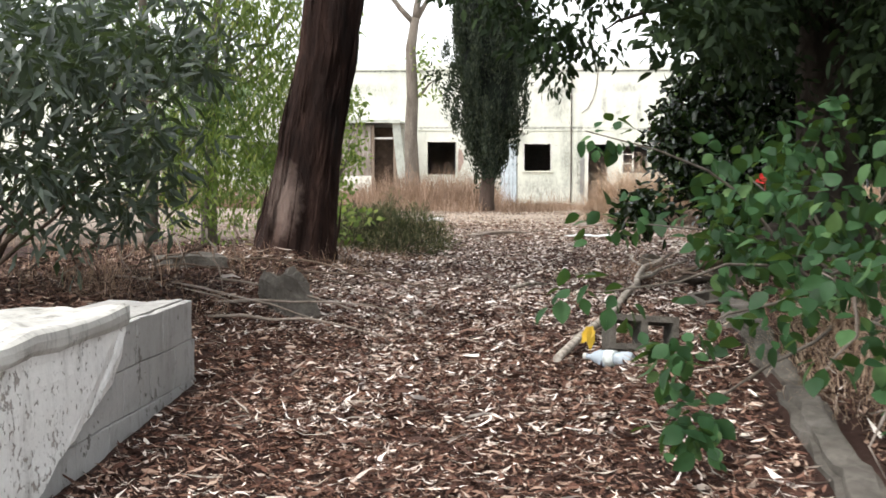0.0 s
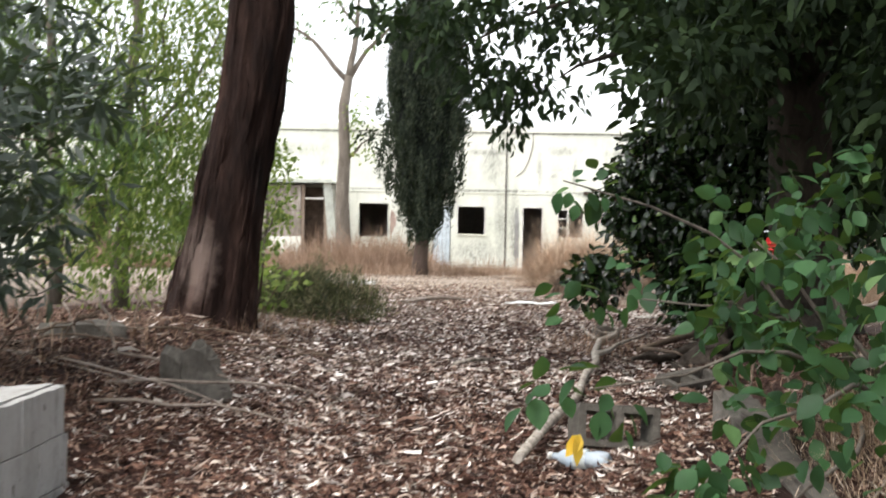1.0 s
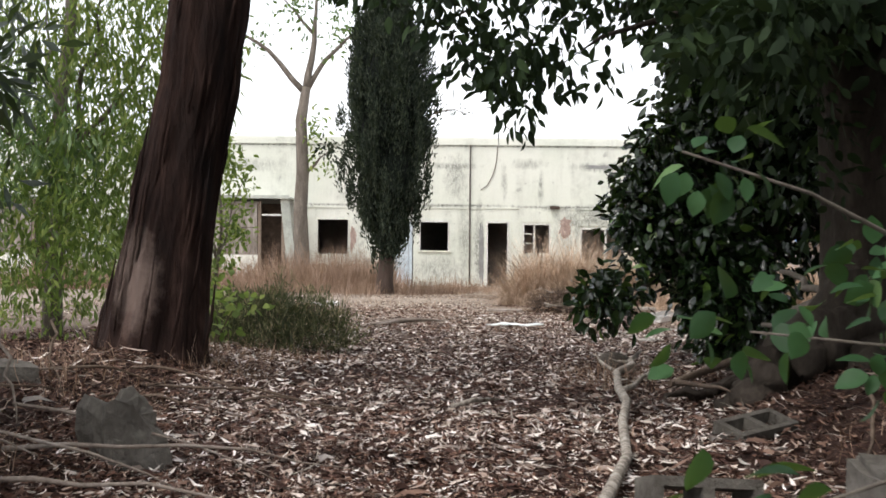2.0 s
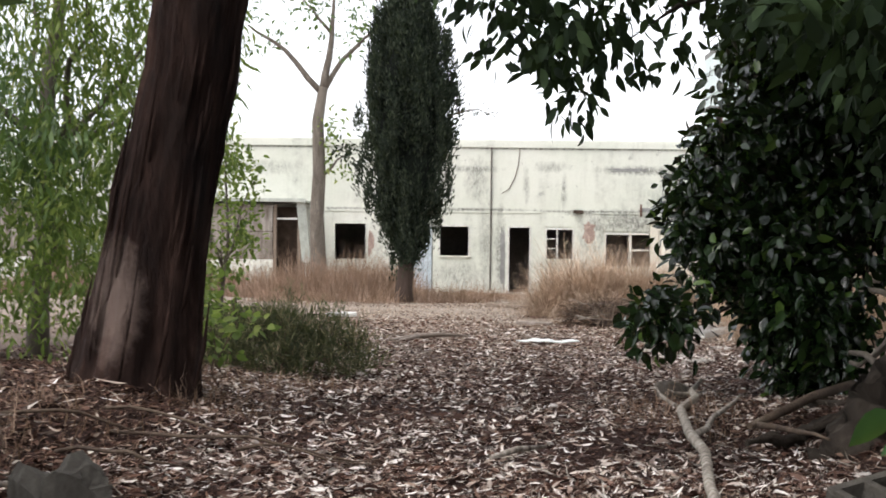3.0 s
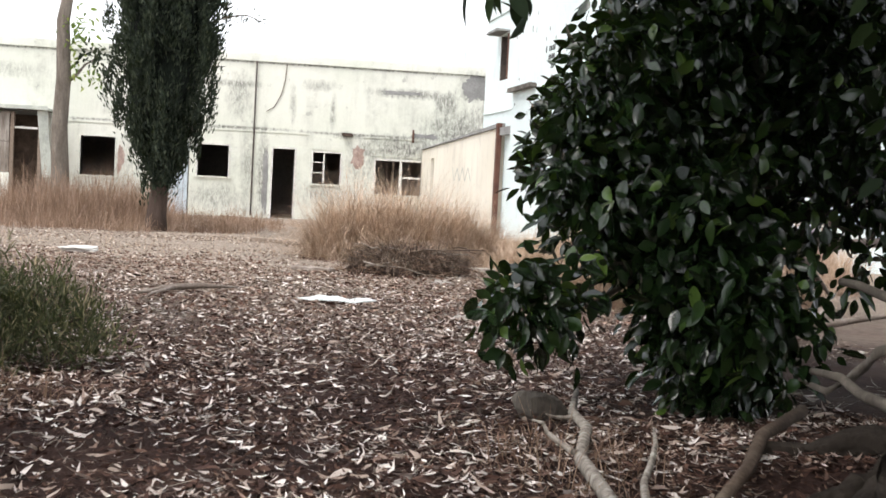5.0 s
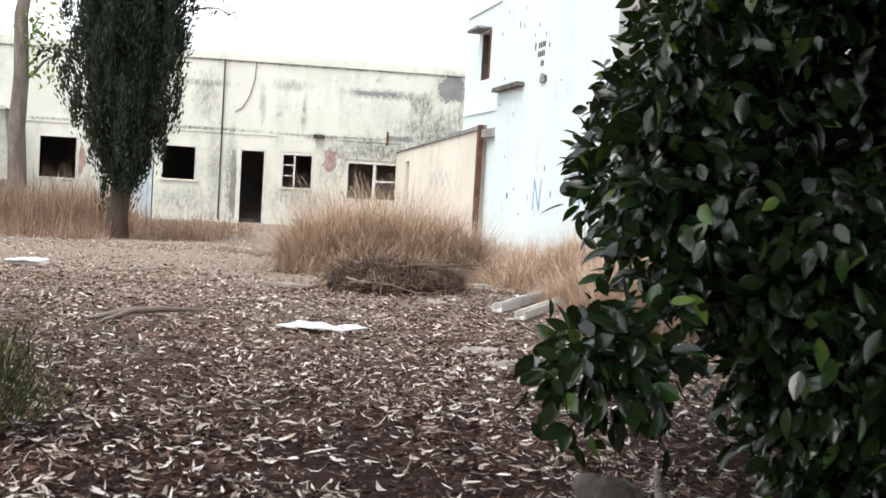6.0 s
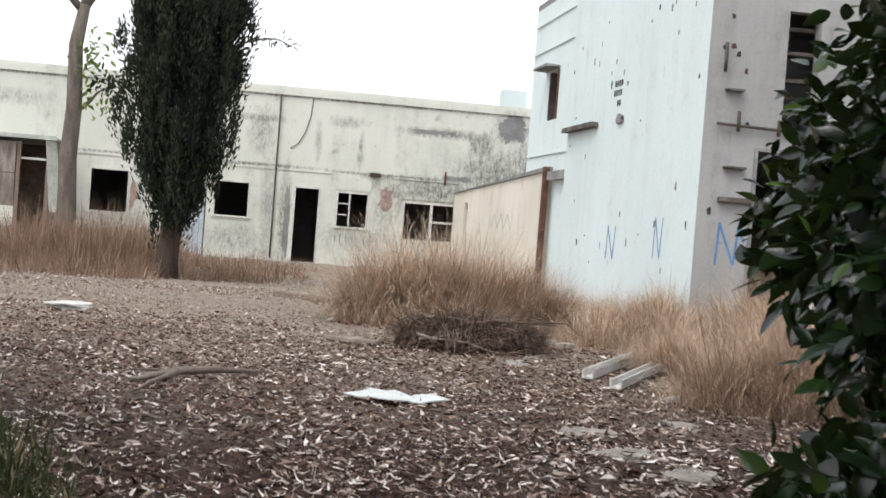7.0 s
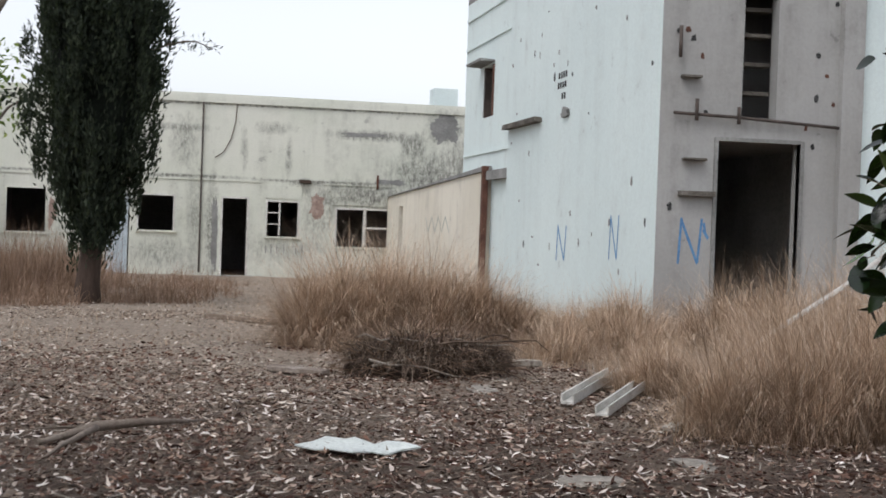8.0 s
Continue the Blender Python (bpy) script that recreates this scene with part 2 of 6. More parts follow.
M_SHED = two_scale("grey_board", (0.13, 0.105, 0.085), (0.3, 0.265, 0.23), (0.44, 0.41, 0.37), 2.4, 18, 0.9, 0.4, 0.01, (3, 1, 0.5))
M_LITTER = leafy("dead_leaves", [(0.0, (0.022, 0.011, 0.008)), (0.38, (0.075, 0.038, 0.028)), (0.56, (0.19, 0.115, 0.085)), (0.7, (0.44, 0.35, 0.29)), (1.0, (0.92, 0.86, 0.8))], 0.7, 0, spec=0.2)
M_REDLITTER = leafy("rusty_dead_leaves", [(0.0, (0.035, 0.015, 0.01)), (0.4, (0.105, 0.048, 0.032)), (0.68, (0.21, 0.115, 0.08)), (0.84, (0.42, 0.3, 0.23)), (1.0, (0.85, 0.77, 0.68))], 0.7, 0, spec=0.2)
# darker litter palette: holds the banks' shade, and serves for the crumbs
M_DARKLITTER = leafy("damp_dead_leaves", [(0.0, (0.022, 0.011, 0.008)), (0.4, (0.065, 0.032, 0.022)), (0.75, (0.14, 0.076, 0.054)), (0.93, (0.28, 0.19, 0.14)), (1.0, (0.5, 0.41, 0.34))], 0.8, 0, spec=0.2)
M_PALELITTER = leafy("bleached_leaves", [(0.0, (0.1, 0.07, 0.052)), (0.45, (0.25, 0.185, 0.14)), (0.8, (0.43, 0.345, 0.275)), (1.0, (0.78, 0.71, 0.62))], 0.8, 0, spec=0.2)
M_CANOPY = leafy("canopy_leaf", [(0, (0.01, 0.018, 0.009)), (0.6, (0.017, 0.03, 0.013)), (1, (0.036, 0.06, 0.022))], 0.65, 0.14, (0.1, 0.16, 0.04), spec=0.12)
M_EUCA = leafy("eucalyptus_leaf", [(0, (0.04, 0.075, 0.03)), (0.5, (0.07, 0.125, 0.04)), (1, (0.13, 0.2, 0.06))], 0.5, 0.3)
M_DARKLEAF = leafy("oleander_leaf", [(0, (0.018, 0.028, 0.022)), (0.5, (0.034, 0.05, 0.038)), (1, (0.07, 0.09, 0.068))], 0.5, 0.15)
M_YGREEN = leafy("young_leaf", [(0, (0.05, 0.085, 0.022)), (0.5, (0.115, 0.175, 0.042)), (0.9, (0.22, 0.28, 0.075)), (1, (0.38, 0.4, 0.13))], 0.55, 0.45, (0.3, 0.42, 0.08), spec=0.3)
M_FICUS = leafy("ficus_leaf", [(0, (0.006, 0.013, 0.005)), (0.6, (0.011, 0.024, 0.008)), (0.93, (0.024, 0.05, 0.014)), (1, (0.09, 0.15, 0.028))], 0.2, 0.05, spec=0.55)
M_HIB = leafy("hibiscus_leaf", [(0, (0.009, 0.03, 0.011)), (0.5, (0.02, 0.06, 0.021)), (0.9, (0.04, 0.1, 0.036)), (1, (0.1, 0.17, 0.06))], 0.55, 0.2, spec=0.22)
M_CYP = leafy("cypress_spray", [(0, (0.008, 0.012, 0.008)), (0.6, (0.018, 0.026, 0.017)), (1, (0.055, 0.068, 0.042))], 0.85, 0.05, spec=0.25)
# near-black: shade between the sprays as a colour of its own
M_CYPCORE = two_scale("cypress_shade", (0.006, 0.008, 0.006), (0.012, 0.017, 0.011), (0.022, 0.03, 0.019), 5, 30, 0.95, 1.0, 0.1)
M_ROSEMARY = leafy("grey_green_needle", [(0, (0.022, 0.025, 0.012)), (0.55, (0.06, 0.066, 0.03)), (0.85, (0.14, 0.14, 0.07)), (1, (0.34, 0.28, 0.18))], 0.8, 0.15, broad=6.0)
M_STRAW = leafy("dry_grass", [(0, (0.2, 0.14, 0.092)), (0.4, (0.45, 0.325, 0.225)), (0.85, (0.7, 0.55, 0.415)), (1, (0.88, 0.78, 0.67))], 0.8, 0.16, (0.62, 0.46, 0.33), spec=0.2, broad=4.5)
M_DEADROOT = leafy("dead_root", [(0, (0.045, 0.03, 0.022)), (0.5, (0.11, 0.078, 0.058)), (0.9, (0.24, 0.18, 0.135)), (1, (0.45, 0.37, 0.29))], 0.85, 0.0, spec=0.15)
M_REED = leafy("brown_grass", [(0, (0.12, 0.075, 0.054)), (0.5, (0.25, 0.165, 0.12)), (1, (0.46, 0.34, 0.26))], 0.85, 0.2, (0.5, 0.32, 0.15), broad=3.0)


# ---- building tools ----
def part(name, bm, mat, parent=None, label=""):
    me = bpy.data.meshes.new(name)
    bm.to_mesh(me)
    bm.free()
    me.materials.append(mat)
    ob = new(name, me)
    if parent:
        ob.parent = parent
    return tagged(ob, label)


def raw(name, verts, faces, mat, parent=None, label="", smooth=False):
    me = bpy.data.meshes.new(name)
    me.from_pydata(verts, [], faces)
    me.materials.append(mat)
    if smooth:
        me.polygons.foreach_set("use_smooth", [True] * len(me.polygons))
    ob = new(name, me)
    if parent:
        ob.parent = parent
    return tagged(ob, label)


def empty(name, label, category, group="", kind="", at=(0, 0, 0)):
    ob = new(name)
    ob.empty_display_size = 0.1
    ob.location = at
    return tagged(ob, label, category, group, kind)


def box(bm, x0, x1, y0, y1, z0, z1, rough=0.0, m=None):
    vs = []
    for x, y, z in ((x0, y0, z0), (x1, y0, z0), (x1, y1, z0), (x0, y1, z0), (x0, y0, z1), (x1, y0, z1), (x1, y1, z1), (x0, y1, z1)):
        v = Vector((x, y, z)) + Vector((random.uniform(-rough, rough), random.uniform(-rough, rough), random.uniform(-rough, rough)))
        vs.append(bm.verts.new(m @ v if m else v))
    for f in ((3, 2, 1, 0), (4, 5, 6, 7), (0, 1, 5, 4), (1, 2, 6, 5), (2, 3, 7, 6), (3, 0, 4, 7)):
        bm.faces.new([vs[i] for i in f])


def box_bm(*a, bevel=0.0, **k):
    bm = bmesh.new()
    box(bm, *a, **k)
    if bevel:
        bmesh.ops.bevel(bm, geom=bm.edges[:], offset=bevel, segments=2, affect="EDGES", profile=0.5)
    return bm


def wall_bm(u0, u1, z0, z1, depth, holes, place, top=None):
    """A wall of the given depth with rectangular holes (u0, u1, z0, z1) right through it; place(u, d, z) puts it into the world."""
    us = sorted({u0, u1, *(h[0] for h in holes), *(h[1] for h in holes)})
    zs = sorted({z0, z1, *(h[2] for h in holes), *(h[3] for h in holes)})

    def solid(i, j):
        if not (0 <= i < len(us) - 1 and 0 <= j < len(zs) - 1):
            return False
        u, z = (us[i] + us[i + 1]) / 2, (zs[j] + zs[j + 1]) / 2
        return not any(h[0] < u < h[1] and h[2] < z < h[3] for h in holes)

    bm, made = bmesh.new(), {}

    def v(i, j, d):
        if (i, j, d) not in made:
            z = zs[j]
            if top and j == len(zs) - 1:
                z = top(us[i])
            made[i, j, d] = bm.verts.new(place(us[i], d * depth, z))
        return made[i, j, d]

    for i in range(len(us) - 1):
        for j in range(len(zs) - 1):
            if not solid(i, j):
                continue
            bm.faces.new([v(i, j, 0), v(i + 1, j, 0), v(i + 1, j + 1, 0), v(i, j + 1, 0)])
            bm.faces.new([v(i, j + 1, 1), v(i + 1, j + 1, 1), v(i + 1, j, 1), v(i, j, 1)])
            for di, dj, a, b in ((-1, 0, (i, j), (i, j + 1)), (1, 0, (i + 1, j + 1), (i + 1, j)), (0, -1, (i + 1, j), (i, j)), (0, 1, (i, j + 1), (i + 1, j + 1))):
                if not solid(i + di, j + dj):
                    bm.faces.new([v(*a, 0), v(*b, 0), v(*b, 1), v(*a, 1)])
    bmesh.ops.recalc_face_normals(bm, faces=bm.faces[:])
    return bm


def tube_bm(points, radii, segs=10, rough=0.0, seed=0.0, bm=None, ridge=0.0):
    """A tapering round stem along points."""
    bm = bm or bmesh.new()
    rings, up = [], Vector((0.31, 0.2, 0.93))
    pts = [Vector(p) for p in points]
    for i, p in enumerate(pts):
        d = (pts[min(i + 1, len(pts) - 1)] - pts[max(i - 1, 0)]).normalized()
        a = d.cross(Vector((1, 0.1, 0)) if abs(d.z) > 0.5 else up).normalized()
        b = d.cross(a)
        ring = []
        for k in range(segs):
            t = 2 * math.pi * k / segs
            o = a * math.cos(t) + b * math.sin(t)
            r = radii[i] * (1 + rough * noise.noise((p + o * radii[i]) * (1.2 / max(0.05, radii[0])) + Vector((seed, 0, 0))))
            r *= 1 + ridge * math.sin(t * 7 + p.z * 1.5 + seed) * math.sin(t * 3 + seed)
            ring.append(bm.verts.new(p + o * r))
        rings.append(ring)
    for r0, r1 in zip(rings, rings[1:]):
        for k in range(segs):
            f = bm.faces.new([r0[k], r0[(k + 1) % segs], r1[(k + 1) % segs], r1[k]])
            f.smooth = True
    bm.faces.new(rings[0][::-1])
    bm.faces.new(rings[-1])
    return bm


def curve_pts(p0, p1, n, wob, sag=0.0, seed=0):
    rng = random.Random(seed)
    a, b = Vector(p0), Vector(p1)
    out, off = [], Vector((0, 0, 0))
    for i in range(n + 1):
        t = i / n
        if 0 < i < n:
            off = off * 0.7 + Vector((rng.uniform(-1, 1), rng.uniform(-1, 1), rng.uniform(-0.6, 0.6))) * wob
        out.append(a.lerp(b, t) + (off if 0 < i < n else Vector()) + Vector((0, 0, sag * math.sin(math.pi * t))))
    return out


def leaf_mesh(name, at, way, normal, length, width, mat, parent=None, label="", fold=0.12, belly=0.45):
    """Many leaves as one mesh: each a folded blade from its stalk to its tip. Arrays of n rows."""
    at, way, normal = (np.asarray(a, float) for a in (at, way, normal))
    n = len(at)
    way = way / (np.linalg.norm(way, axis=1, keepdims=True) + 1e-9)
    side = np.cross(way, normal)
    side /= np.linalg.norm(side, axis=1, keepdims=True) + 1e-9
    nrm = np.cross(side, way)
    L, W = np.broadcast_to(length, n)[:, None], np.broadcast_to(width, n)[:, None]
    mid = at + way * L * belly
    v = np.stack([at, mid + side * W / 2 + nrm * W * fold, at + way * L + nrm * L * -0.06, mid - side * W / 2 + nrm * W * fold, mid], axis=1).reshape(-1, 3)
    f = np.array([[0, 1, 4], [1, 2, 4], [2, 3, 4], [3, 0, 4]])
    faces = (f[None] + 5 * np.arange(n)[:, None, None]).reshape(-1, 3)
    me = bpy.data.meshes.new(name)
    me.vertices.add(len(v)), me.loops.add(faces.size), me.polygons.add(len(faces))
    me.vertices.foreach_set("co", v.ravel())
    me.polygons.foreach_set("loop_start", np.arange(0, faces.size, 3))
    me.loops.foreach_set("vertex_index", faces.ravel().astype(np.int32))
    me.update(), me.validate()
    me.materials.append(mat)
    ob = new(name, me)
    if parent:
        ob.parent = parent
    return tagged(ob, label)


def round_leaf_mesh(name, at, way, normal, length, width, mat, parent=None, label="", fold=0.1):
    """Broad leaves as one mesh, each with a midrib, full shoulders and a bent tip."""
    at, way, normal = (np.asarray(a, float) for a in (at, way, normal))
    n = len(at)
    way = way / (np.linalg.norm(way, axis=1, keepdims=True) + 1e-9)
    side = np.cross(way, normal)
    side /= np.linalg.norm(side, axis=1, keepdims=True) + 1e-9
    nrm = np.cross(side, way)
    L, W = np.broadcast_to(length, n)[:, None], np.broadcast_to(width, n)[:, None]

    def p(u, s, h):
        return at + way * L * u + side * W * s + nrm * (W * h - L * 0.1 * u * u)

    v = np.stack([p(0, 0, 0), p(0.28, 0, 0), p(0.62, 0, 0), p(1, 0, 0), p(0.22, 0.44, fold), p(0.6, 0.42, fold), p(0.22, -0.44, fold), p(0.6, -0.42, fold)], axis=1).reshape(-1, 3)
    f = np.array([[0, 4, 1], [1, 4, 5], [1, 5, 2], [2, 5, 3], [0, 1, 6], [1, 7, 6], [1, 2, 7], [2, 3, 7]])
    faces = (f[None] + 8 * np.arange(n)[:, None, None]).reshape(-1, 3)
    me = bpy.data.meshes.new(name)
    me.vertices.add(len(v)), me.loops.add(faces.size), me.polygons.add(len(faces))
    me.vertices.foreach_set("co", v.ravel())
    me.polygons.foreach_set("loop_start", np.arange(0, faces.size, 3))
    me.loops.foreach_set("vertex_index", faces.ravel().astype(np.int32))
    me.update(), me.validate()
    me.materials.append(mat)
    ob = new(name, me)
    if parent:
        ob.parent = parent
    return tagged(ob, label)


def fine_leaf_mesh(name, at, way, normal, length, width, mat, parent=None, label="", fold=0.12):
    """Broad leaves seen near by, as one mesh: an oval outline of ten points, a folded midrib and a bent tip, smooth."""
    at, way, normal = (np.asarray(a, float) for a in (at, way, normal))
    n = len(at)
    way = way / (np.linalg.norm(way, axis=1, keepdims=True) + 1e-9)
    side = np.cross(way, normal)
    side /= np.linalg.norm(side, axis=1, keepdims=True) + 1e-9
    nrm = np.cross(side, way)
    L, W = np.broadcast_to(length, n)[:, None], np.broadcast_to(width, n)[:, None]
    stations = ((0.13, 0.27), (0.33, 0.47), (0.55, 0.48), (0.76, 0.33), (0.91, 0.13))
    droop = np.random.default_rng(n).uniform(0.02, 0.3, n)[:, None]

    def p(u, s):
        return at + way * L * u + side * W * s + nrm * (W * fold * abs(s) * 2 - L * droop * u * u)

    rows = [p(0, 0), p(1, 0)]
    for u, s in stations:
        rows += [p(u, 0), p(u, s), p(u, -s)]
    v = np.stack(rows, axis=1).reshape(-1, 3)
    f = [[0, 3, 2], [0, 2, 4], [14, 15, 1], [16, 14, 1]]
    for i in range(4):
        m, q = 2 + 3 * i, 5 + 3 * i
        f += [[m, m + 1, q + 1], [m, q + 1, q], [m, q + 2, m + 2], [m, q, q + 2]]
    f = np.array(f)
    faces = (f[None] + 17 * np.arange(n)[:, None, None]).reshape(-1, 3)
    me = bpy.data.meshes.new(name)
    me.vertices.add(len(v)), me.loops.add(faces.size), me.polygons.add(len(faces))
    me.vertices.foreach_set("co", v.ravel())
    me.polygons.foreach_set("loop_start", np.arange(0, faces.size, 3))
    me.loops.foreach_set("vertex_index", faces.ravel().astype(np.int32))
    me.polygons.foreach_set("use_smooth", [True] * len(faces))
    me.update(), me.validate()
    me.materials.append(mat)
    ob = new(name, me)
    if parent:
        ob.parent = parent
    return tagged(ob, label)


def blade_mesh(name, at, height, lean, width, mat, parent=None, label="", droop=0.35, seed=5, bow=None):
    """Grass: thin blades of five joints that bow over and curl, each in its own way."""
    rng = np.random.default_rng(seed)
    at, lean = np.asarray(at, float), np.asarray(lean, float)
    n, k = len(at), 5
    h, w = np.broadcast_to(height, n), np.broadcast_to(width, n)
    m = np.linalg.norm(lean, axis=1)
    az = np.arctan2(lean[:, 1], lean[:, 0])
    tilt = m * rng.uniform(0.1, 1.0, n)
    if bow is None:
        bow = (0.35 + m) * droop * rng.uniform(0.3, 4.6, n)
    twist = rng.normal(size=n) * 0.9
    p, rows = at.copy(), []
    for i in range(k + 1):
        s = i / k
        a = az + twist * s
        th = np.minimum(tilt + bow * s ** 1.3, 2.4)
        side = np.stack([-np.sin(a), np.cos(a), np.zeros(n)], 1) * (w * (1 - 0.75 * s) / 2)[:, None]
        rows += [p - side, p + side] if i < k else [p]
        p = p + np.stack([np.sin(th) * np.cos(a), np.sin(th) * np.sin(a), np.cos(th)], 1) * (h / k)[:, None]
    v = np.stack(rows, 1).reshape(-1, 3)
    f = []
    for i in range(k - 1):
        f += [[2 * i, 2 * i + 1, 2 * i + 3], [2 * i, 2 * i + 3, 2 * i + 2]]
    f = np.array(f + [[2 * k - 2, 2 * k - 1, 2 * k]])
    faces = (f[None] + (2 * k + 1) * np.arange(n)[:, None, None]).reshape(-1, 3)
    me = bpy.data.meshes.new(name)
    me.vertices.add(len(v)), me.loops.add(faces.size), me.polygons.add(len(faces))
    me.vertices.foreach_set("co", v.ravel())
    me.polygons.foreach_set("loop_start", np.arange(0, faces.size, 3))
    me.loops.foreach_set("vertex_index", faces.ravel().astype(np.int32))
    me.update(), me.validate()
    me.materials.append(mat)
    ob = new(name, me)
    if parent:
        ob.parent = parent
    return tagged(ob, label)


# ---- ground ----
def clamp(v):
    return min(1.0, max(0.0, v))


def kerb_top(y):
    """The sloping top of the low wall on the lane's other side."""
    return min(0.28, max(-0.25, 0.28 - 0.09 * (7.1 - y)))


def ground_z(x, y):
    """The lane climbs out of a shallow cutting, levels, and falls a little to the long building."""
    z = -0.05 * max(0.0, 9.0 - y)
    if y > 30:
        z -= 0.4 * min(1.0, (y - 30) / 22)
    if x < 0 and y < 16:
        t = clamp((6.9 - y) / 0.5)
        foot = t * clamp((-1.5 - x) / 0.25) + (1 - t) * clamp((-1.15 - x) / 0.8)
        z += (0.24 - z) * foot * clamp((16 - y) / 4.0)
    if x > 0 and y < 14:
        t = clamp((7.4 - y) / 0.8)
        z += (kerb_top(y) - 0.03 - z) * t * clamp((x - 0.75) / 0.6) + 0.16 * t * clamp((x - 1.6) / 0.6)
        z += 0.25 * (1 - t) * clamp((x - 1.7) / 0.9) * clamp((14 - y) / 3.0)
    return z


def ground_bumps(x, y):
    return 0.035 * noise.noise(Vector((x * 0.6, y * 0.6, 0))) + 0.018 * noise.noise(Vector((x * 2.3, y * 2.3, 5)))


def ground_at(x, y):
    return ground_z(x, y) + ground_bumps(x, y)


def steps(a, b, fine0, fine1, d_fine, d_far):
    out, v = [], a
    while v < b:
        out.append(v)
        v += d_fine if fine0 <= v < fine1 else min(d_far, max(d_fine, 0.25 * min(abs(v - fine0), abs(v - fine1)) + d_fine))
    return out + [b]


gx, gy = steps(-420.0, 420.0, -7.0, 8.0, 0.13, 60.0), steps(-420.0, 420.0, -3.0, 27.0, 0.13, 60.0)
gverts = [(x, y, ground_at(x, y) if abs(x) < 60 and -40 < y < 90 else ground_z(0, 60)) for y in gy for x in gx]
w = len(gx)
gfaces = [(j * w + i, j * w + i + 1, (j + 1) * w + i + 1, (j + 1) * w + i) for j in range(len(gy) - 1) for i in range(w - 1)]
ground = tagged(raw("ground", gverts, gfaces, M_SOIL, smooth=True), "brown earth lane covered with dry fallen leaves", "ground", kind="structure")

# ---- the long building ----
F = 54.9
long_building = empty("long_building", "long derelict single-storey building with pale green limewashed walls", "building")
openings = [(-4.95, -3.70, 0.80, 2.17), (-1.97, -1.25, -0.45, 2.08), (-1.03, 0.12, 0.97, 2.10), (1.53, 2.40, -0.38, 2.10), (2.93, 3.99, 0.89, 2.03), (5.12, 7.06, 0.63, 1.88), (-12.5, -11.0, 0.8, 2.1)]
part("wall", wall_bm(-24, 16, -1.0, 5.0, 0.25, openings, lambda u, d, z: (u, F + d, z)), M_PLASTER, long_building)
part("cornice", box_bm(-24.1, 16, F - 0.07, F + 0.34, 5.003, 5.2), M_PLASTER, long_building, "weathered cornice along the roof edge")
part("cornice", box_bm(-24.1, 16, F - 0.02, F + 0.3, 5.203, 5.29), M_PLASTER, long_building)
for a, b in ((-24, -10.1), (-5.6, -2.3), (-0.9, 2.75), (4.7, 6.95)):
    part("string_course", box_bm(a, b, F - 0.03, F - 0.002, 2.57 + 0.01 * random.random(), 2.65), M_PLASTER, long_building)
part("roof", box_bm(-24, 16, F + 0.26, F + 7, 4.7, 4.9), M_CEMENT, long_building)
part("back_wall", box_bm(-24, 16, F + 6.6, F + 6.9, -1, 4.69), M_DARK, long_building)
part("floor_slab", box_bm(-24, 16, F + 0.26, F + 6.6, -0.8, -0.42), M_DARK, long_building)
for x in (-9.0, -5.6, -2.6, 1.0, 2.65, 4.6, 9.0):
    part("inner_wall", box_bm(x, x + 0.15, F + 0.26, F + 6.59, -0.4, 4.69), M_DARK, long_building)
part("chimney", box_bm(8.5, 9.3, F + 1.5, F + 2.3, 4.9, 6.0), M_WHITE, long_building)


def surround(x0, x1, z0, z1, w, mat, sill=True, low=True):
    """A window or door frame set into its opening: jambs, head, sill."""
    fr = part("window_frame", box_bm(x0, x0 + w, F - 0.02, F + 0.12, z0, z1), mat, long_building)
    part("jamb", box_bm(x1 - w, x1, F - 0.02, F + 0.12, z0, z1), mat, fr)
    part("head", box_bm(x0 + w, x1 - w, F - 0.018, F + 0.12, z1 - w, z1), mat, fr)
    if sill:
        part("sill", box_bm(x0 - 0.06, x1 + 0.06, F - 0.07, F + 0.02, z0 - 0.06, z0 - 0.003), M_PLASTER, fr)
    return fr


surround(-4.95, -3.70, 0.80, 2.17, 0.05, M_PLASTER)
surround(-1.03, 0.12, 0.97, 2.10, 0.05, M_PAINTED)
surround(1.53, 2.40, -0.38, 2.10, 0.06, M_PAINTED, sill=False)
w3 = surround(2.93, 3.99, 0.89, 2.03, 0.05, M_PAINTED)
part("mullion", box_bm(3.34, 3.39, F + 0.0, F + 0.08, 0.93, 1.98), M_PAINTED, w3)
for z in (1.26, 1.62):
    part("glazing_bar", box_bm(2.98, 3.34, F + 0.02, F + 0.06, z, z + 0.035), M_PAINTED, w3)
w4 = surround(5.12, 7.06, 0.63, 1.88, 0.06, M_PAINTED)
part("mullion", box_bm(6.03, 6.12, F - 0.01, F + 0.1, 0.66, 1.82), M_PAINTED, w4)
part("glazing_bar", box_bm(6.12, 7.0, F + 0.02, F + 0.07, 1.22, 1.28), M_PAINTED, w4)
blue_door = part("door", box_bm(-1.93, -1.29, F + 0.03, F + 0.08, -0.42, 2.04), M_BLUEDOOR, long_building, "closed pale blue painted door")
for x in (-1.78, -1.6, -1.44):
    part("board_joint", box_bm(x, x + 0.012, F + 0.022, F + 0.0285, -0.4, 2.0), M_CEMENT, blue_door)
part("door_step", box_bm(1.35, 2.6, F - 0.35, F - 0.01, -0.6, -0.39, rough=0.01), M_CEMENT, long_building)
part("canopy_stub", box_bm(-2.05, -1.05, F - 0.35, F - 0.003, 2.52, 2.6, rough=0.01), M_TWIG, long_building, "broken stub of a canopy over the door")
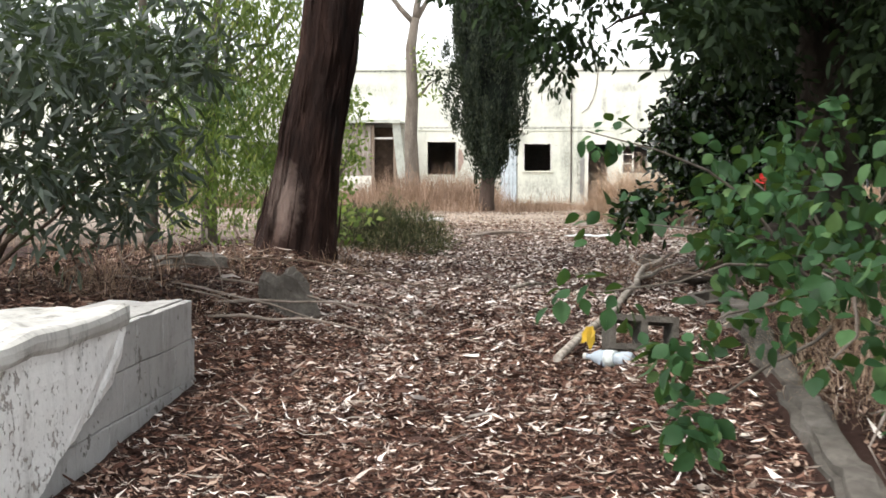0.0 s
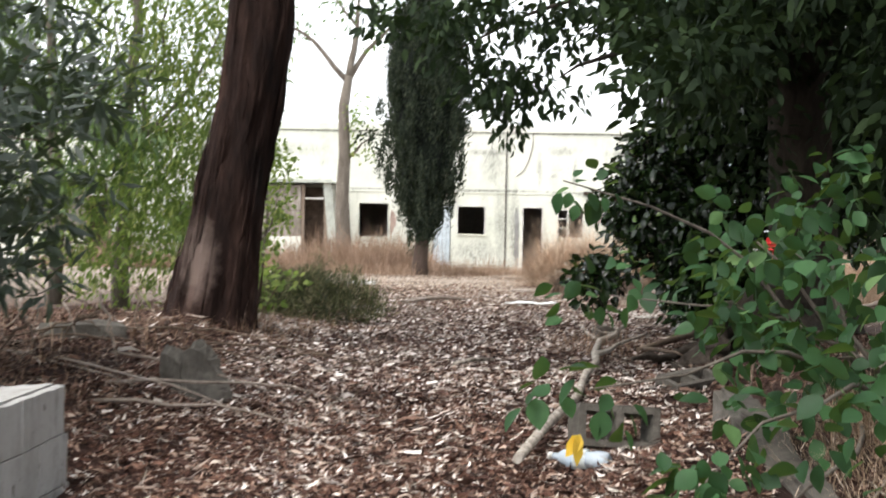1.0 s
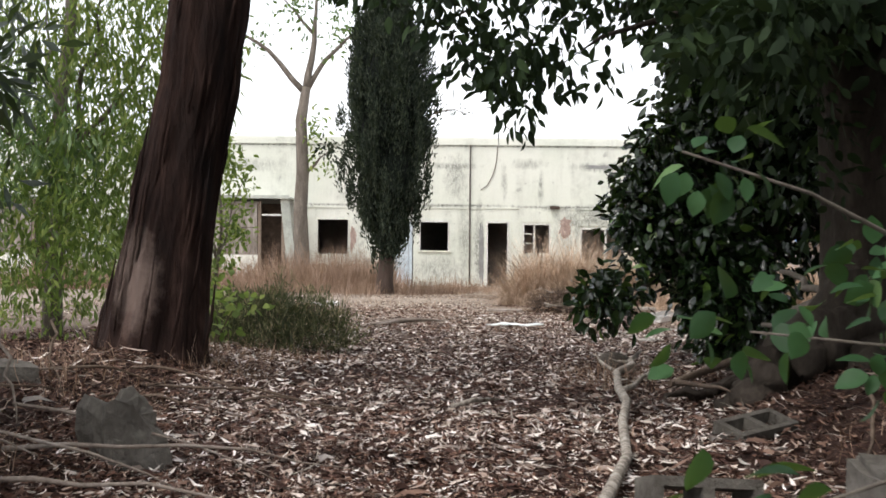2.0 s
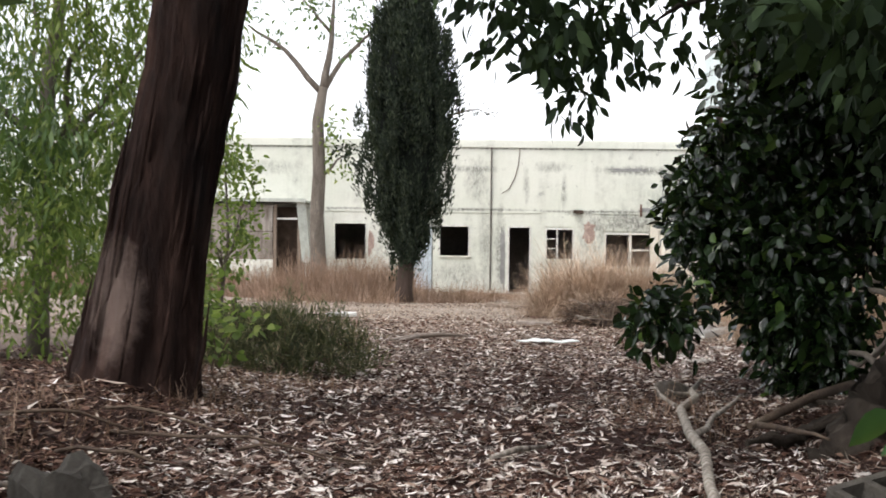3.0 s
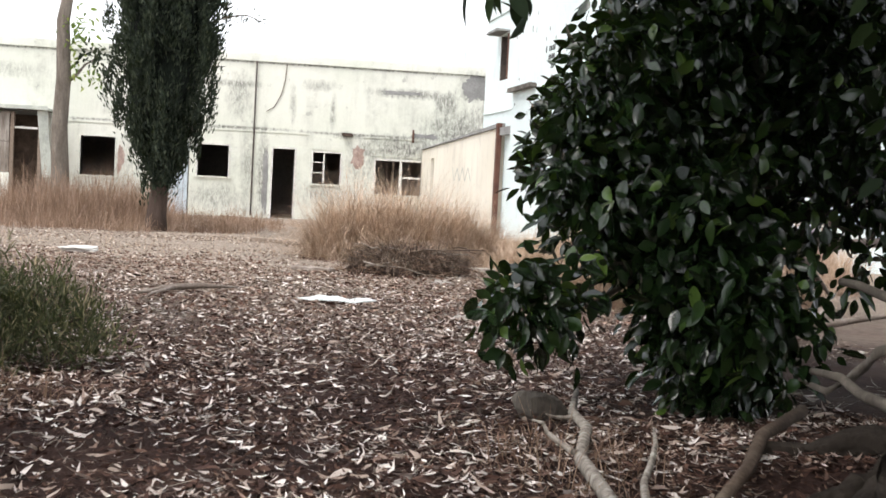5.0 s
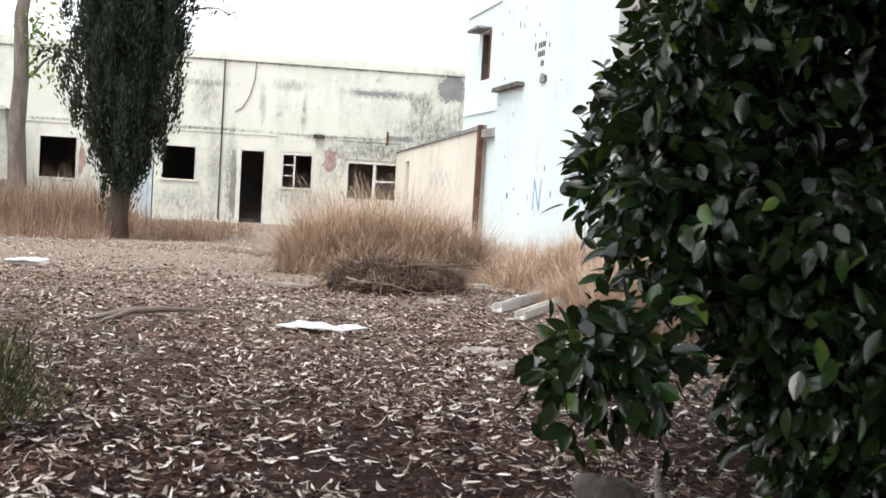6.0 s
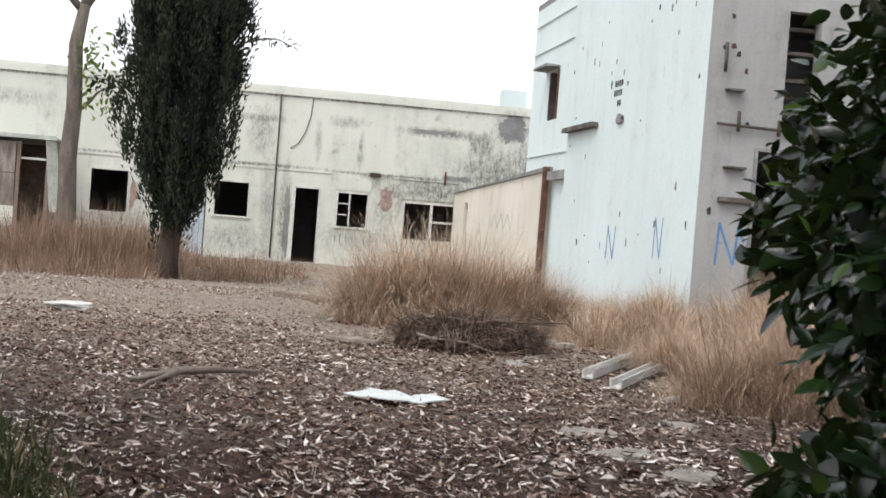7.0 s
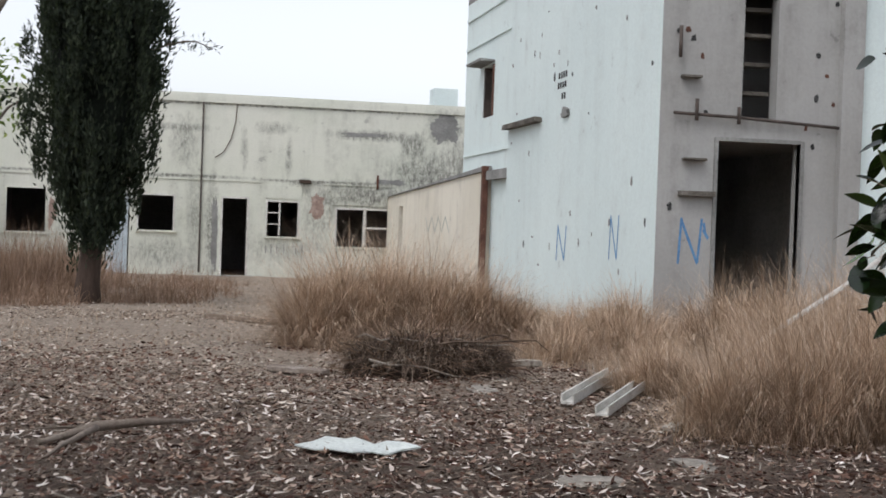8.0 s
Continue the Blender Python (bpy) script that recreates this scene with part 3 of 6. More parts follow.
# solid box; the hollow's shade is put into its dark colour
part("canopy_stub", box_bm(3.95, 4.3, F - 0.18, F - 0.003, 2.58, 2.7, rough=0.035), M_MOULD, long_building, "broken concrete stub with a dark hollow")
part("lintel_panel", box_bm(5.0, 7.1, F - 0.03, F - 0.004, 1.95, 2.5, rough=0.006), M_PLASTER, long_building, "stained plaster panel over the window")
part("lintel_panel", box_bm(2.9, 4.05, F - 0.026, F - 0.004, 2.09, 2.52, rough=0.006), M_PLASTER, long_building)
part("drain_pipe", tube_bm([(0.9, F - 0.06, z) for z in (-0.3, 1.2, 2.6, 4.0, 5.0)], [0.028] * 5, 8), M_IRON, long_building)
part("cable", tube_bm([(1.94, F - 0.03, 4.98), (1.9, F - 0.03, 4.4), (1.78, F - 0.03, 3.9), (1.55, F - 0.03, 3.46), (1.3, F - 0.03, 3.3)], [0.014] * 5, 6), M_TWIG, long_building)
part("pipe_stub", tube_bm([(6.45, F - 0.06, 2.5), (6.45, F - 0.06, 2.95)], [0.035, 0.035], 8), M_RUST, long_building)


def patch(name, place, w, h, mat, parent, seed, label=""):
    """A shallow patch of bare or broken plaster with a ragged outline; place(u, d, v)."""
    rng = random.Random(seed)
    n, bm = 56, bmesh.new()
    pts = []
    for k in range(n):
        t = 2 * math.pi * k / n
        q = Vector((math.cos(t), math.sin(t), seed * 3.7))
        r = 0.95 + 0.45 * noise.noise(q * 1.6) + 0.3 * noise.noise(q * 5) + 0.12 * rng.uniform(-1, 1)
        pts.append((w / 2 * r * max(-1, min(1, 1.1 * math.cos(t))), h / 2 * r * max(-1, min(1, 1.1 * math.sin(t)))))
    a = [bm.verts.new(place(u, 0.006, v)) for u, v in pts]
    b = [bm.verts.new(place(u * 1.03, -0.01, v * 1.03)) for u, v in pts]
    bm.faces.new(a)
    for k in range(n):
        bm.faces.new([a[k], a[(k + 1) % n], b[(k + 1) % n], b[k]])
    bmesh.ops.recalc_face_normals(bm, faces=bm.faces[:])
    return part(name, bm, mat, parent, label)


for i, (x, z, w_, h_, mt) in enumerate([(8.65, 4.55, 0.95, 0.8, M_CEMENT), (6.0, 4.22, 1.7, 0.12, M_CEMENT), (4.53, 1.92, 0.42, 0.74, M_PINKBRICK), (1.36, 0.9, 0.2, 2.3, M_CEMENT), (-3.55, 1.4, 0.22, 0.9, M_PINKBRICK), (6.9, 2.75, 0.9, 0.2, M_CEMENT), (9.6, 4.1, 0.8, 0.14, M_CEMENT)]):
    patch("plaster_patch", lambda u, d, v, x=x, z=z: (x + u, F - d, z + v), w_, h_, mt, long_building, i, "bare patch where plaster has fallen")
for k, u in enumerate((2.95, 3.12, 3.3, 3.52, 3.9, 4.1)):
    part("faded_mark", box_bm(u, u + 0.03, F - 0.006, F - 0.002, 0.35, 0.6 + 0.05 * (k % 2)), M_CEMENT, long_building)

# ---- lean-to sheds on the facade ----
def lean_to(name, label):
    s = empty(name, label, "shed")
    y0 = F - 1.5
    part("low_wall", box_bm(-9.3, -6.92, y0, y0 + 0.15, -0.8, 0.75), M_PLASTER, s)
    for i, (a, b) in enumerate(((-9.25, -8.2), (-8.17, -7.02))):
        part("board_panel", box_bm(a, b, y0 + 0.03, y0 + 0.07, 0.76, 1.75, rough=0.01), M_SHED, s)
        part("board_panel", box_bm(a, b, y0 + 0.02, y0 + 0.06, 1.78, 2.72, rough=0.01), M_SHED, s)
    for x in (-9.35, -6.98, -6.1):
        part("post", box_bm(x, x + 0.11, y0 - 0.02, y0 + 0.09, -0.6, 2.75, rough=0.012), M_PLANK, s)
    part("rail", box_bm(-6.86, -6.12, y0 + 0.01, y0 + 0.06, 2.2, 2.27), M_PAINTED, s)
    part("hanging_panel", box_bm(-0.16, 0.16, -0.02, 0.02, -1.1, 1.1, m=pose(-5.88, y0 - 0.05, 1.75, 0, -6, 8)), M_ROOFSHEET, s, "loose sheet hanging askew")
    part("side_wall", box_bm(-9.3, -9.2, y0 + 0.16, F - 0.02, -0.8, 2.8), M_SHED, s)
    # right-hand wall added to keep light out of the shed
    part("side_wall", box_bm(-6.08, -6.0, y0 + 0.1, F - 0.02, -0.8, 2.8), M_SHED, s)
    part("roof", box_bm(-9.6, -5.8, y0 - 0.25, F - 0.01, 2.84, 2.92, rough=0.015), M_ROOFSHEET, s)
    part("fascia", box_bm(-9.6, -5.8, y0 - 0.29, y0 - 0.255, 2.83, 2.95, rough=0.01), M_ROOFSHEET, s)
    # dark brown sheet before the facade: the shed's inner shade as a colour
    part("back_panel", box_bm(-9.1, -6.0, F - 0.2, F - 0.1, -0.8, 2.7), M_TWIG, s)
    return s


shed = lean_to("lean_to_shed", "weathered wooden lean-to shed with a loose hanging panel")
tagged(shed, group="sheds on the long building")
copy_thing(shed, pose(-8.4, 0, 0))

# ---- the white block at the side ----
WX, WY, WY2 = 5.98, 28.3, 36.2
white_block = empty("white_block", "tall derelict white concrete block with peeling paint", "building")
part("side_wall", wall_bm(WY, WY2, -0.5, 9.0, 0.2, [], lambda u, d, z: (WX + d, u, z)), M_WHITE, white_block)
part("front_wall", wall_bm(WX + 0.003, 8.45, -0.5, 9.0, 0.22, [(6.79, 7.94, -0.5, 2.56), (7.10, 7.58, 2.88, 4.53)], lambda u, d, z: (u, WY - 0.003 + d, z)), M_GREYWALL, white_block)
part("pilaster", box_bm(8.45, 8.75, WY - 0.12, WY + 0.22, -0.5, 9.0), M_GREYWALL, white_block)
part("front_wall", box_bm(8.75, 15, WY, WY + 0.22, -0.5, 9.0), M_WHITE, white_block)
part("rear_wall", box_bm(WX + 0.2, 15, WY2 - 0.2, WY2, -0.5, 9.0), M_DARK, white_block)
part("roof", box_bm(WX, 15, WY, WY2, 9.003, 9.2), M_CEMENT, white_block)
part("inner_floor", box_bm(WX + 0.2, 8.79, WY + 0.25, WY2 - 0.2, 2.6, 2.78), M_DARK, white_block)
part("inner_wall", box_bm(8.8, 9.0, WY + 0.25, WY2 - 0.2, -0.5, 9.0), M_DARK, white_block)
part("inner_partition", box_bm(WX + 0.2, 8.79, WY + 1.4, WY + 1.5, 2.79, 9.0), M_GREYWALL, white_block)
# slabs in dark concrete; the recess's shade is put into the colour
for z in (3.2, 3.58, 3.96, 4.3):
    part("louvre_slab", box_bm(7.1, 7.58, WY + 0.23, WY + 0.5, z, z + 0.05), M_OLDSTONE, white_block)
part("ledge", box_bm(WX - 0.14, WX - 0.002, 33.9, 36.1, 3.16, 3.24, rough=0.01), M_OLDSTONE, white_block, "broken concrete ledge")
part("opening_frame", box_bm(6.74, 6.79, WY - 0.03, WY + 0.1, -0.4, 2.6), M_CEMENT, white_block)
part("opening_frame", box_bm(7.94, 7.99, WY - 0.03, WY + 0.1, -0.4, 2.6), M_CEMENT, white_block)
part("opening_frame", box_bm(6.79, 7.94, WY - 0.028, WY + 0.1, 2.562, 2.61), M_CEMENT, white_block)
part("rusty_pipe", tube_bm([(6.15, WY - 0.07, 2.89), (7.0, WY - 0.07, 2.87), (8.44, WY - 0.07, 2.8)], [0.022] * 3, 8), M_IRON, white_block)
for x, z0, z1 in ((6.45, 2.8, 3.08), (7.03, 2.78, 3.0), (6.2, 3.6, 4.0)):
    part("pipe_stub", tube_bm([(x, WY - 0.09, z0), (x, WY - 0.09, z1)], [0.025, 0.025], 8), M_IRON, white_block)
# darker concrete than the wall: the ledges' shadow is put into the colour
for x0, x1, z, h in ((6.26, 6.74, 1.83, 0.06), (6.3, 6.6, 2.29, 0.03), (6.25, 6.5, 3.35, 0.03)):
    part("ledge", box_bm(x0, x1, WY - 0.13, WY - 0.004, z, z + h, rough=0.006), M_OLDSTONE, white_block)
# black chips are flat patches: the darkness of small holes is in their colour
rng = random.Random(5)
for k in range(34):
    y, z = rng.uniform(28.6, 36), rng.uniform(0.5, 5.0)
    patch("chip", lambda u, d, v, y=y, z=z: (WX - d, y + u, z + v), rng.uniform(0.03, 0.09), rng.uniform(0.03, 0.12), M_CEMENT if k % 4 else M_BLACKPAINT, white_block, k)
for k in range(14):
    x, z = rng.uniform(6.1, 6.75) if k % 2 else rng.uniform(8.0, 8.4), rng.uniform(0.6, 4.6)
    patch("chip", lambda u, d, v, x=x, z=z: (x + u, WY - 0.003 - d, z + v), rng.uniform(0.03, 0.07), rng.uniform(0.03, 0.1), M_BLACKPAINT if k % 3 else M_RUST, white_block, 90 + k)
patch("broken_bracket", lambda u, d, v: (WX - d * 8, 32.45 + u, 3.2 + v), 0.35, 0.16, M_CEMENT, white_block, 77)


def strokes(name, place, segs, w, mat, parent, label=""):
    bm = bmesh.new()
    for (u0, v0), (u1, v1) in segs:
        d = Vector((u1 - u0, v1 - v0)).normalized() * w / 2
        p = Vector((-d.y, d.x))
        q = [(u0 - p.x - d.x, v0 - p.y - d.y), (u0 + p.x - d.x, v0 + p.y - d.y), (u1 + p.x + d.x, v1 + p.y + d.y), (u1 - p.x + d.x, v1 - p.y + d.y)]
        lo, hi = [bm.verts.new(place(u, 0.001, v)) for u, v in q], [bm.verts.new(place(u, 0.004 + 0.001 * random.random(), v)) for u, v in q]
        bm.faces.new(hi)
        for k in range(4):
            bm.faces.new([lo[k], lo[(k + 1) % 4], hi[(k + 1) % 4], hi[k]])
    bmesh.ops.recalc_face_normals(bm, faces=bm.faces[:])
    return part(name, bm, mat, parent, label)


NSHAPE = [((0, 0), (0.08, 1)), ((0.08, 1), (0.75, 0.0)), ((0.78, 0.05), (0.9, 1.0))]
for y, z, w_, h_ in ((32.75, 0.88, -0.55, 0.52), (30.12, 0.97, -0.42, 0.58)):
    strokes("graffiti", lambda u, d, v, y=y, z=z, w_=w_, h_=h_: (WX - d, y + u * w_, z + v * h_), [((a[0], a[1]), (b[0], b[1])) for a, b in NSHAPE], 0.07, M_BLUESPRAY, white_block, "faded blue sprayed sign")
strokes("graffiti", lambda u, d, v: (6.3 + u * 0.34, WY - 0.003 - d, 0.98 + v * 0.54), NSHAPE + [((1.0, 0.75), (1.15, 0.6)), ((1.0, 0.9), (1.05, 0.7))], 0.09, M_BLUESPRAY, white_block, "blue sprayed sign")
for k, z in enumerate((3.78, 3.62, 3.44)):
    for j in range(4 if k < 2 else 2):
        part("writing_bar", box_bm(WX - 0.006, WX - 0.001, 32.5 + j * 0.13 + 0.03 * k, 32.58 + j * 0.13 + 0.03 * k, z, z + 0.1), M_BLACKPAINT, white_block)

rear_block = empty("rear_block", "upper storey of a white concrete building with a window", "building")
part("side_wall", wall_bm(WY2 + 0.01, 44.2, -0.5, 6.75, 0.2, [(41.3, 42.2, 3.87, 5.02)], lambda u, d, z: (6.9 + d, u, z)), M_WHITE, rear_block)
part("end_wall", box_bm(7.1, 15, 44.0, 44.2, -0.5, 6.75), M_WHITE, rear_block)
part("roof", box_bm(6.9, 15, WY2 + 0.01, 44.2, 6.753, 6.9), M_CEMENT, rear_block)
part("inner_wall", box_bm(8.5, 8.6, WY2 + 0.02, 43.9, -0.5, 6.75), M_DARK, rear_block)
part("window_hood", box_bm(6.55, 6.898, 41.2, 42.6, 5.06, 5.12, rough=0.015), M_CEMENT, rear_block, "thin concrete hood over the window")
part("window_frame", box_bm(6.87, 6.95, 41.25, 41.33, 3.87, 5.02), M_RUST, rear_block)
# dark piece added over the pale far jamb to make the opening read dark
part("window_frame", box_bm(6.885, 7.1, 42.11, 42.195, 3.88, 5.01), M_IRON, rear_block, "dark iron window jamb")
for z in (3.05, 5.6, 6.3):
    part("moulding", box_bm(6.86, 6.897, WY2 + 0.05, 44.1, z, z + 0.06), M_WHITE, rear_block)
part("slab_edge", box_bm(6.72, 6.897, WY2 + 0.05, 41.0, 2.42, 2.62, rough=0.01), M_CEMENT, rear_block)

annex = empty("annex_wall", "low cream plastered wall with a sloping top", "wall")
part("wall", wall_bm(41.2, F - 0.05, -0.6, 2.6, 0.2, [(52.0, 52.7, -0.6, 1.95)], lambda u, d, z: (6.8 + d, u, z), top=lambda u: 2.63 - (u - 41.2) * 0.027), M_CREAM, annex)
part("coping", wall_bm(41.2, F - 0.05, 2.3, 2.7, 0.45, [], lambda u, d, z: (6.74 + d, u, z if z > 2.5 else 2.635 - (u - 41.2) * 0.027), top=lambda u: 2.74 - (u - 41.2) * 0.027), M_CEMENT, annex)
part("back_panel", box_bm(7.2, 7.3, 44.3, F - 0.1, -0.6, 2.2), M_DARK, annex)
strokes("faded_mark", lambda u, d, v: (6.8 - d, 45.2 + u, 1.25 + v), [((0.45 * k, 0.35 * (k % 2)), (0.45 * k + 0.4, 0.35 * ((k + 1) % 2))) for k in range(7)], 0.05, M_ROOFSHEET, annex, "faded scribble on the plaster")
post = tagged(part("steel_post", box_bm(6.66, 6.78, 41.02, 41.16, -0.4, 2.72, rough=0.01), M_RUST), "rusty red steel post by the cream wall", "post")

# ---- low walls of the lane ----
lane_wall = empty("lane_wall", "low grey concrete wall with cracked white plaster", "wall")
bm = wall_bm(0.5, 6.42, -0.9, 0.32, 0.42, [], lambda u, d, z: (-1.35 - d, u, z))
M_COPING = plaster("dirty_plaster", (0.56, 0.55, 0.51), (0.42, 0.41, 0.37), (0.1, 0.095, 0.075), 0.95, 6.2, 4.0)
M_COAT = plaster("old_white_plaster", (0.9, 0.89, 0.86), (0.83, 0.82, 0.78), (0.26, 0.245, 0.21), 0.55, 2.2, 3.5)



def pitted(m, scale, colour, cover):
    """Small pits and flakes, crowded in some patches, with relief of their own."""
    n, l = m.node_tree.nodes, m.node_tree.links
    b = n["Principled BSDF"]
    old = b.inputs["Base Color"].links[0].from_socket
    pits = noise_tex(n, l, scale, 3, 0.6)
    crowd = noise_tex(n, l, scale * 0.09, 4, 0.6)
    add = n.new("ShaderNodeMath")
    add.operation = "MULTIPLY_ADD"
    l.new(crowd, add.inputs[0])
    add.inputs[1].default_value = 0.55
    l.new(pits, add.inputs[2])
    mask = ramp(n, l, add.outputs[0], [(cover, (0, 0, 0)), (cover + 0.05, (0.8, 0.8, 0.8))])
    l.new(mix(n, l, mask, old, colour), b.inputs["Base Color"])
    bp = n.new("ShaderNodeBump")
    bp.invert = True
    bp.inputs["Strength"].default_value, bp.inputs["Distance"].default_value = 0.8, 0.02
    l.new(mask, bp.inputs["Height"])
    l.new(b.inputs["Normal"].links[0].from_socket, bp.inputs["Normal"])
    l.new(bp.outputs["Normal"], b.inputs["Normal"])


pitted(M_COAT, 34.0, (0.3, 0.26, 0.22), 0.88)
pitted(M_OLDWALL, 26.0, (0.15, 0.135, 0.115), 0.94)


def weathered(bm, cuts, amp):
    """Breaks straight edges and flat faces into old, uneven concrete."""
    bmesh.ops.subdivide_edges(bm, edges=bm.edges[:], cuts=cuts, use_grid_fill=True)
    for v in bm.verts:
        v.co += Vector([noise.noise(v.co * 3 + Vector((k * 9, 0, 0))) * amp + noise.noise(v.co * 11 + Vector((0, k * 9, 0))) * amp * 0.6 for k in range(3)])


bmesh.ops.bevel(bm, geom=bm.edges[:], offset=0.02, segments=2, affect="EDGES")
weathered(bm, 12, 0.018)
part("concrete_core", bm, M_OLDWALL, lane_wall)
bm = bmesh.new()
jag = [(5.28, 0.36), (5.31, 0.3), (5.21, 0.25), (5.17, 0.16), (5.13, 0.09), (4.95, 0.03), (4.84, -0.01), (4.6, -0.05), (4.43, -0.12), (4.2, -0.25), (4.0, -0.6)]
lo, hi = [], []
for (y, z) in jag:
    hi.append(bm.verts.new((-1.30 + 0.008 * math.sin(y * 40), y, z)))
    lo.append(bm.verts.new((-1.349, y + 0.02, z)))
c0, c1 = bm.verts.new((-1.30, 0.5, 0.36)), bm.verts.new((-1.30, 0.5, -0.6))
bm.faces.new([c1, c0] + hi)
for k in range(len(jag) - 1):
    bm.faces.new([hi[k], lo[k], lo[k + 1], hi[k + 1]])
t0, t1 = bm.verts.new((-1.8, 0.5, 0.38)), bm.verts.new((-1.8, 5.3, 0.37))
bm.faces.new([c0, t0, t1, hi[0]])
t2 = bm.verts.new((-1.8, 5.31, 0.3))
bm.faces.new([hi[0], t1, t2, lo[0]])
bmesh.ops.recalc_face_normals(bm, faces=bm.faces[:])
bmesh.ops.triangulate(bm, faces=bm.faces[:])
bmesh.ops.subdivide_edges(bm, edges=bm.edges[:], cuts=5, use_grid_fill=True)
for v in bm.verts:
    v.co += Vector((0.012 * noise.noise(v.co * 4), 0.06 * noise.noise(v.co * 5 + Vector((3, 0, 0))) + 0.03 * noise.noise(v.co * 13) if v.co.y > 3.5 else 0.0, 0.02 * noise.noise(v.co * 5 + Vector((7, 0, 0))) + 0.012 * noise.noise(v.co * 14)))
part("plaster_coat", bm, M_COAT, lane_wall, "cracked white plaster coat")
bm = box_bm(-1.82, -1.285, 0.5, 5.33, 0.31, 0.395, bevel=0.03)
weathered(bm, 18, 0.034)
part("coping", bm, M_COPING, lane_wall, "rounded dirty plaster coping")
for row in range(4):
    z0 = 0.315 - 0.2 * (row + 1)
    y = 3.6 + (0.2 if row % 2 else 0.0)
    end = 6.43 + 0.035 * row
    while y < end - 0.05:
        y1 = min(y + 0.39, end)
        bm = box_bm(-1.37, -1.332 + random.uniform(-0.004, 0.004), y + 0.003, y1, z0 + 0.003, z0 + 0.2, bevel=0.005)
        weathered(bm, 5, 0.009)
        part("block", bm, M_OLDWALL, lane_wall)
        y = y1
kerb = empty("kerb_wall", "narrow concrete wall top half buried in dry soil", "wall")
for a, b in ((1.0, 3.4), (3.42, 5.3), (5.32, 7.25)):
    bm = wall_bm(a, b, -1.0, 0.3, 0.15, [], lambda u, d, z: (1.38 + d + 0.03 * math.sin(u * 3), u, z), top=lambda u: kerb_top(u) + 0.02)
    bmesh.ops.bevel(bm, geom=bm.edges[:], offset=0.03, segments=2, affect="EDGES")
    weathered(bm, 14, 0.03)
    part("wall_piece", bm, M_OLDSTONE, kerb)


def lump(name, label, category, at, size, mat, seed, bevel=0.2, turn=0.0):
    """A broken block or stone: a box split up, pushed about and bevelled."""
    bm = bmesh.new()
    bmesh.ops.create_cube(bm, size=1.0)
    bmesh.ops.subdivide_edges(bm, edges=bm.edges[:], cuts=5, use_grid_fill=True)
    for v in bm.verts:
        v.co = v.co.lerp(v.co.normalized() * 0.62, 0.45)
        d = noise.noise(v.co * 1.7 + Vector((seed, 0, 0))) * bevel + noise.noise(v.co * 5 + Vector((0, seed, 0))) * bevel * 0.35
        v.co = Vector((v.co.x * size[0], v.co.y * size[1], v.co.z * size[2])) * (1 + d)
    ob = tagged(part(name, bm, mat), label, category)
    ob.matrix_world = pose(*at, 0, 0, turn)
    return ob


lump("concrete_block", "broken grey concrete block sunk in leaves", "block", (-1.27, 8.6, 0.04), (0.27, 0.24, 0.5), M_OLDSTONE, 3.0, 0.5, 35)
lump("concrete_block", "mossy concrete lump among twigs", "block", (-2.2, 9.6, 0.2), (0.5, 0.4, 0.3), M_OLDSTONE, 7.0, 0.2, 40)
for k, (x, y, w_, l_) in enumerate(((1.99, 18.4, 0.3, 0.2), (2.0, 17.6, 0.36, 0.28), (2.2, 17.05, 0.4, 0.25), (2.35, 22.3, 0.4, 0.2), (2.75, 18.9, 0.25, 0.15))):
    tagged(lump("flat_stone", "flat grey paving fragment lying in leaf litter", "stone", (x, y, 0.008), (w_, l_, 0.055), M_SLAB, 11.0 + k, 0.3, 30 * k), group="flat stones")
lump("stone", "small brown stone on the lane", "stone", (1.45, 13.7, 0.04), (0.2, 0.2, 0.16), M_GREYBARK, 21.0, 0.3, 10)


def hollow_block(at, turn):
    b = tagged(part("hollow_block", wall_bm(-0.2, 0.2, -0.1, 0.1, 0.19, [(-0.165, -0.02, -0.065, 0.065), (0.02, 0.165, -0.065, 0.065)], lambda u, d, z: (u, z, d)), M_OLDSTONE), "grey hollow concrete block lying on leaves", "block", "hollow blocks")
    b.matrix_world = pose(*at, *turn)
    return b


hollow_block((0.95, 7.65, 0.02), (78, 4, 12))
hollow_block((1.62, 9.66, -0.09), (16, -6, 35))

# ---- trees ----
def on_lane(p):
    """Points that would hang into the walkway."""
    x, y, z = p[:, 0], p[:, 1], p[:, 2]
    return ((y < 3.2) & (x > -0.8) & (x < 1.05) & (z < 2.0)) | ((y >= 3.2) & (y < 13) & (x > -0.85) & (x < 0.28) & (z < 1.55)) | ((y > 9) & (y < 12.4) & (x > -0.9) & (x < 0.3) & (z < 1.55) & (z > 0.4))


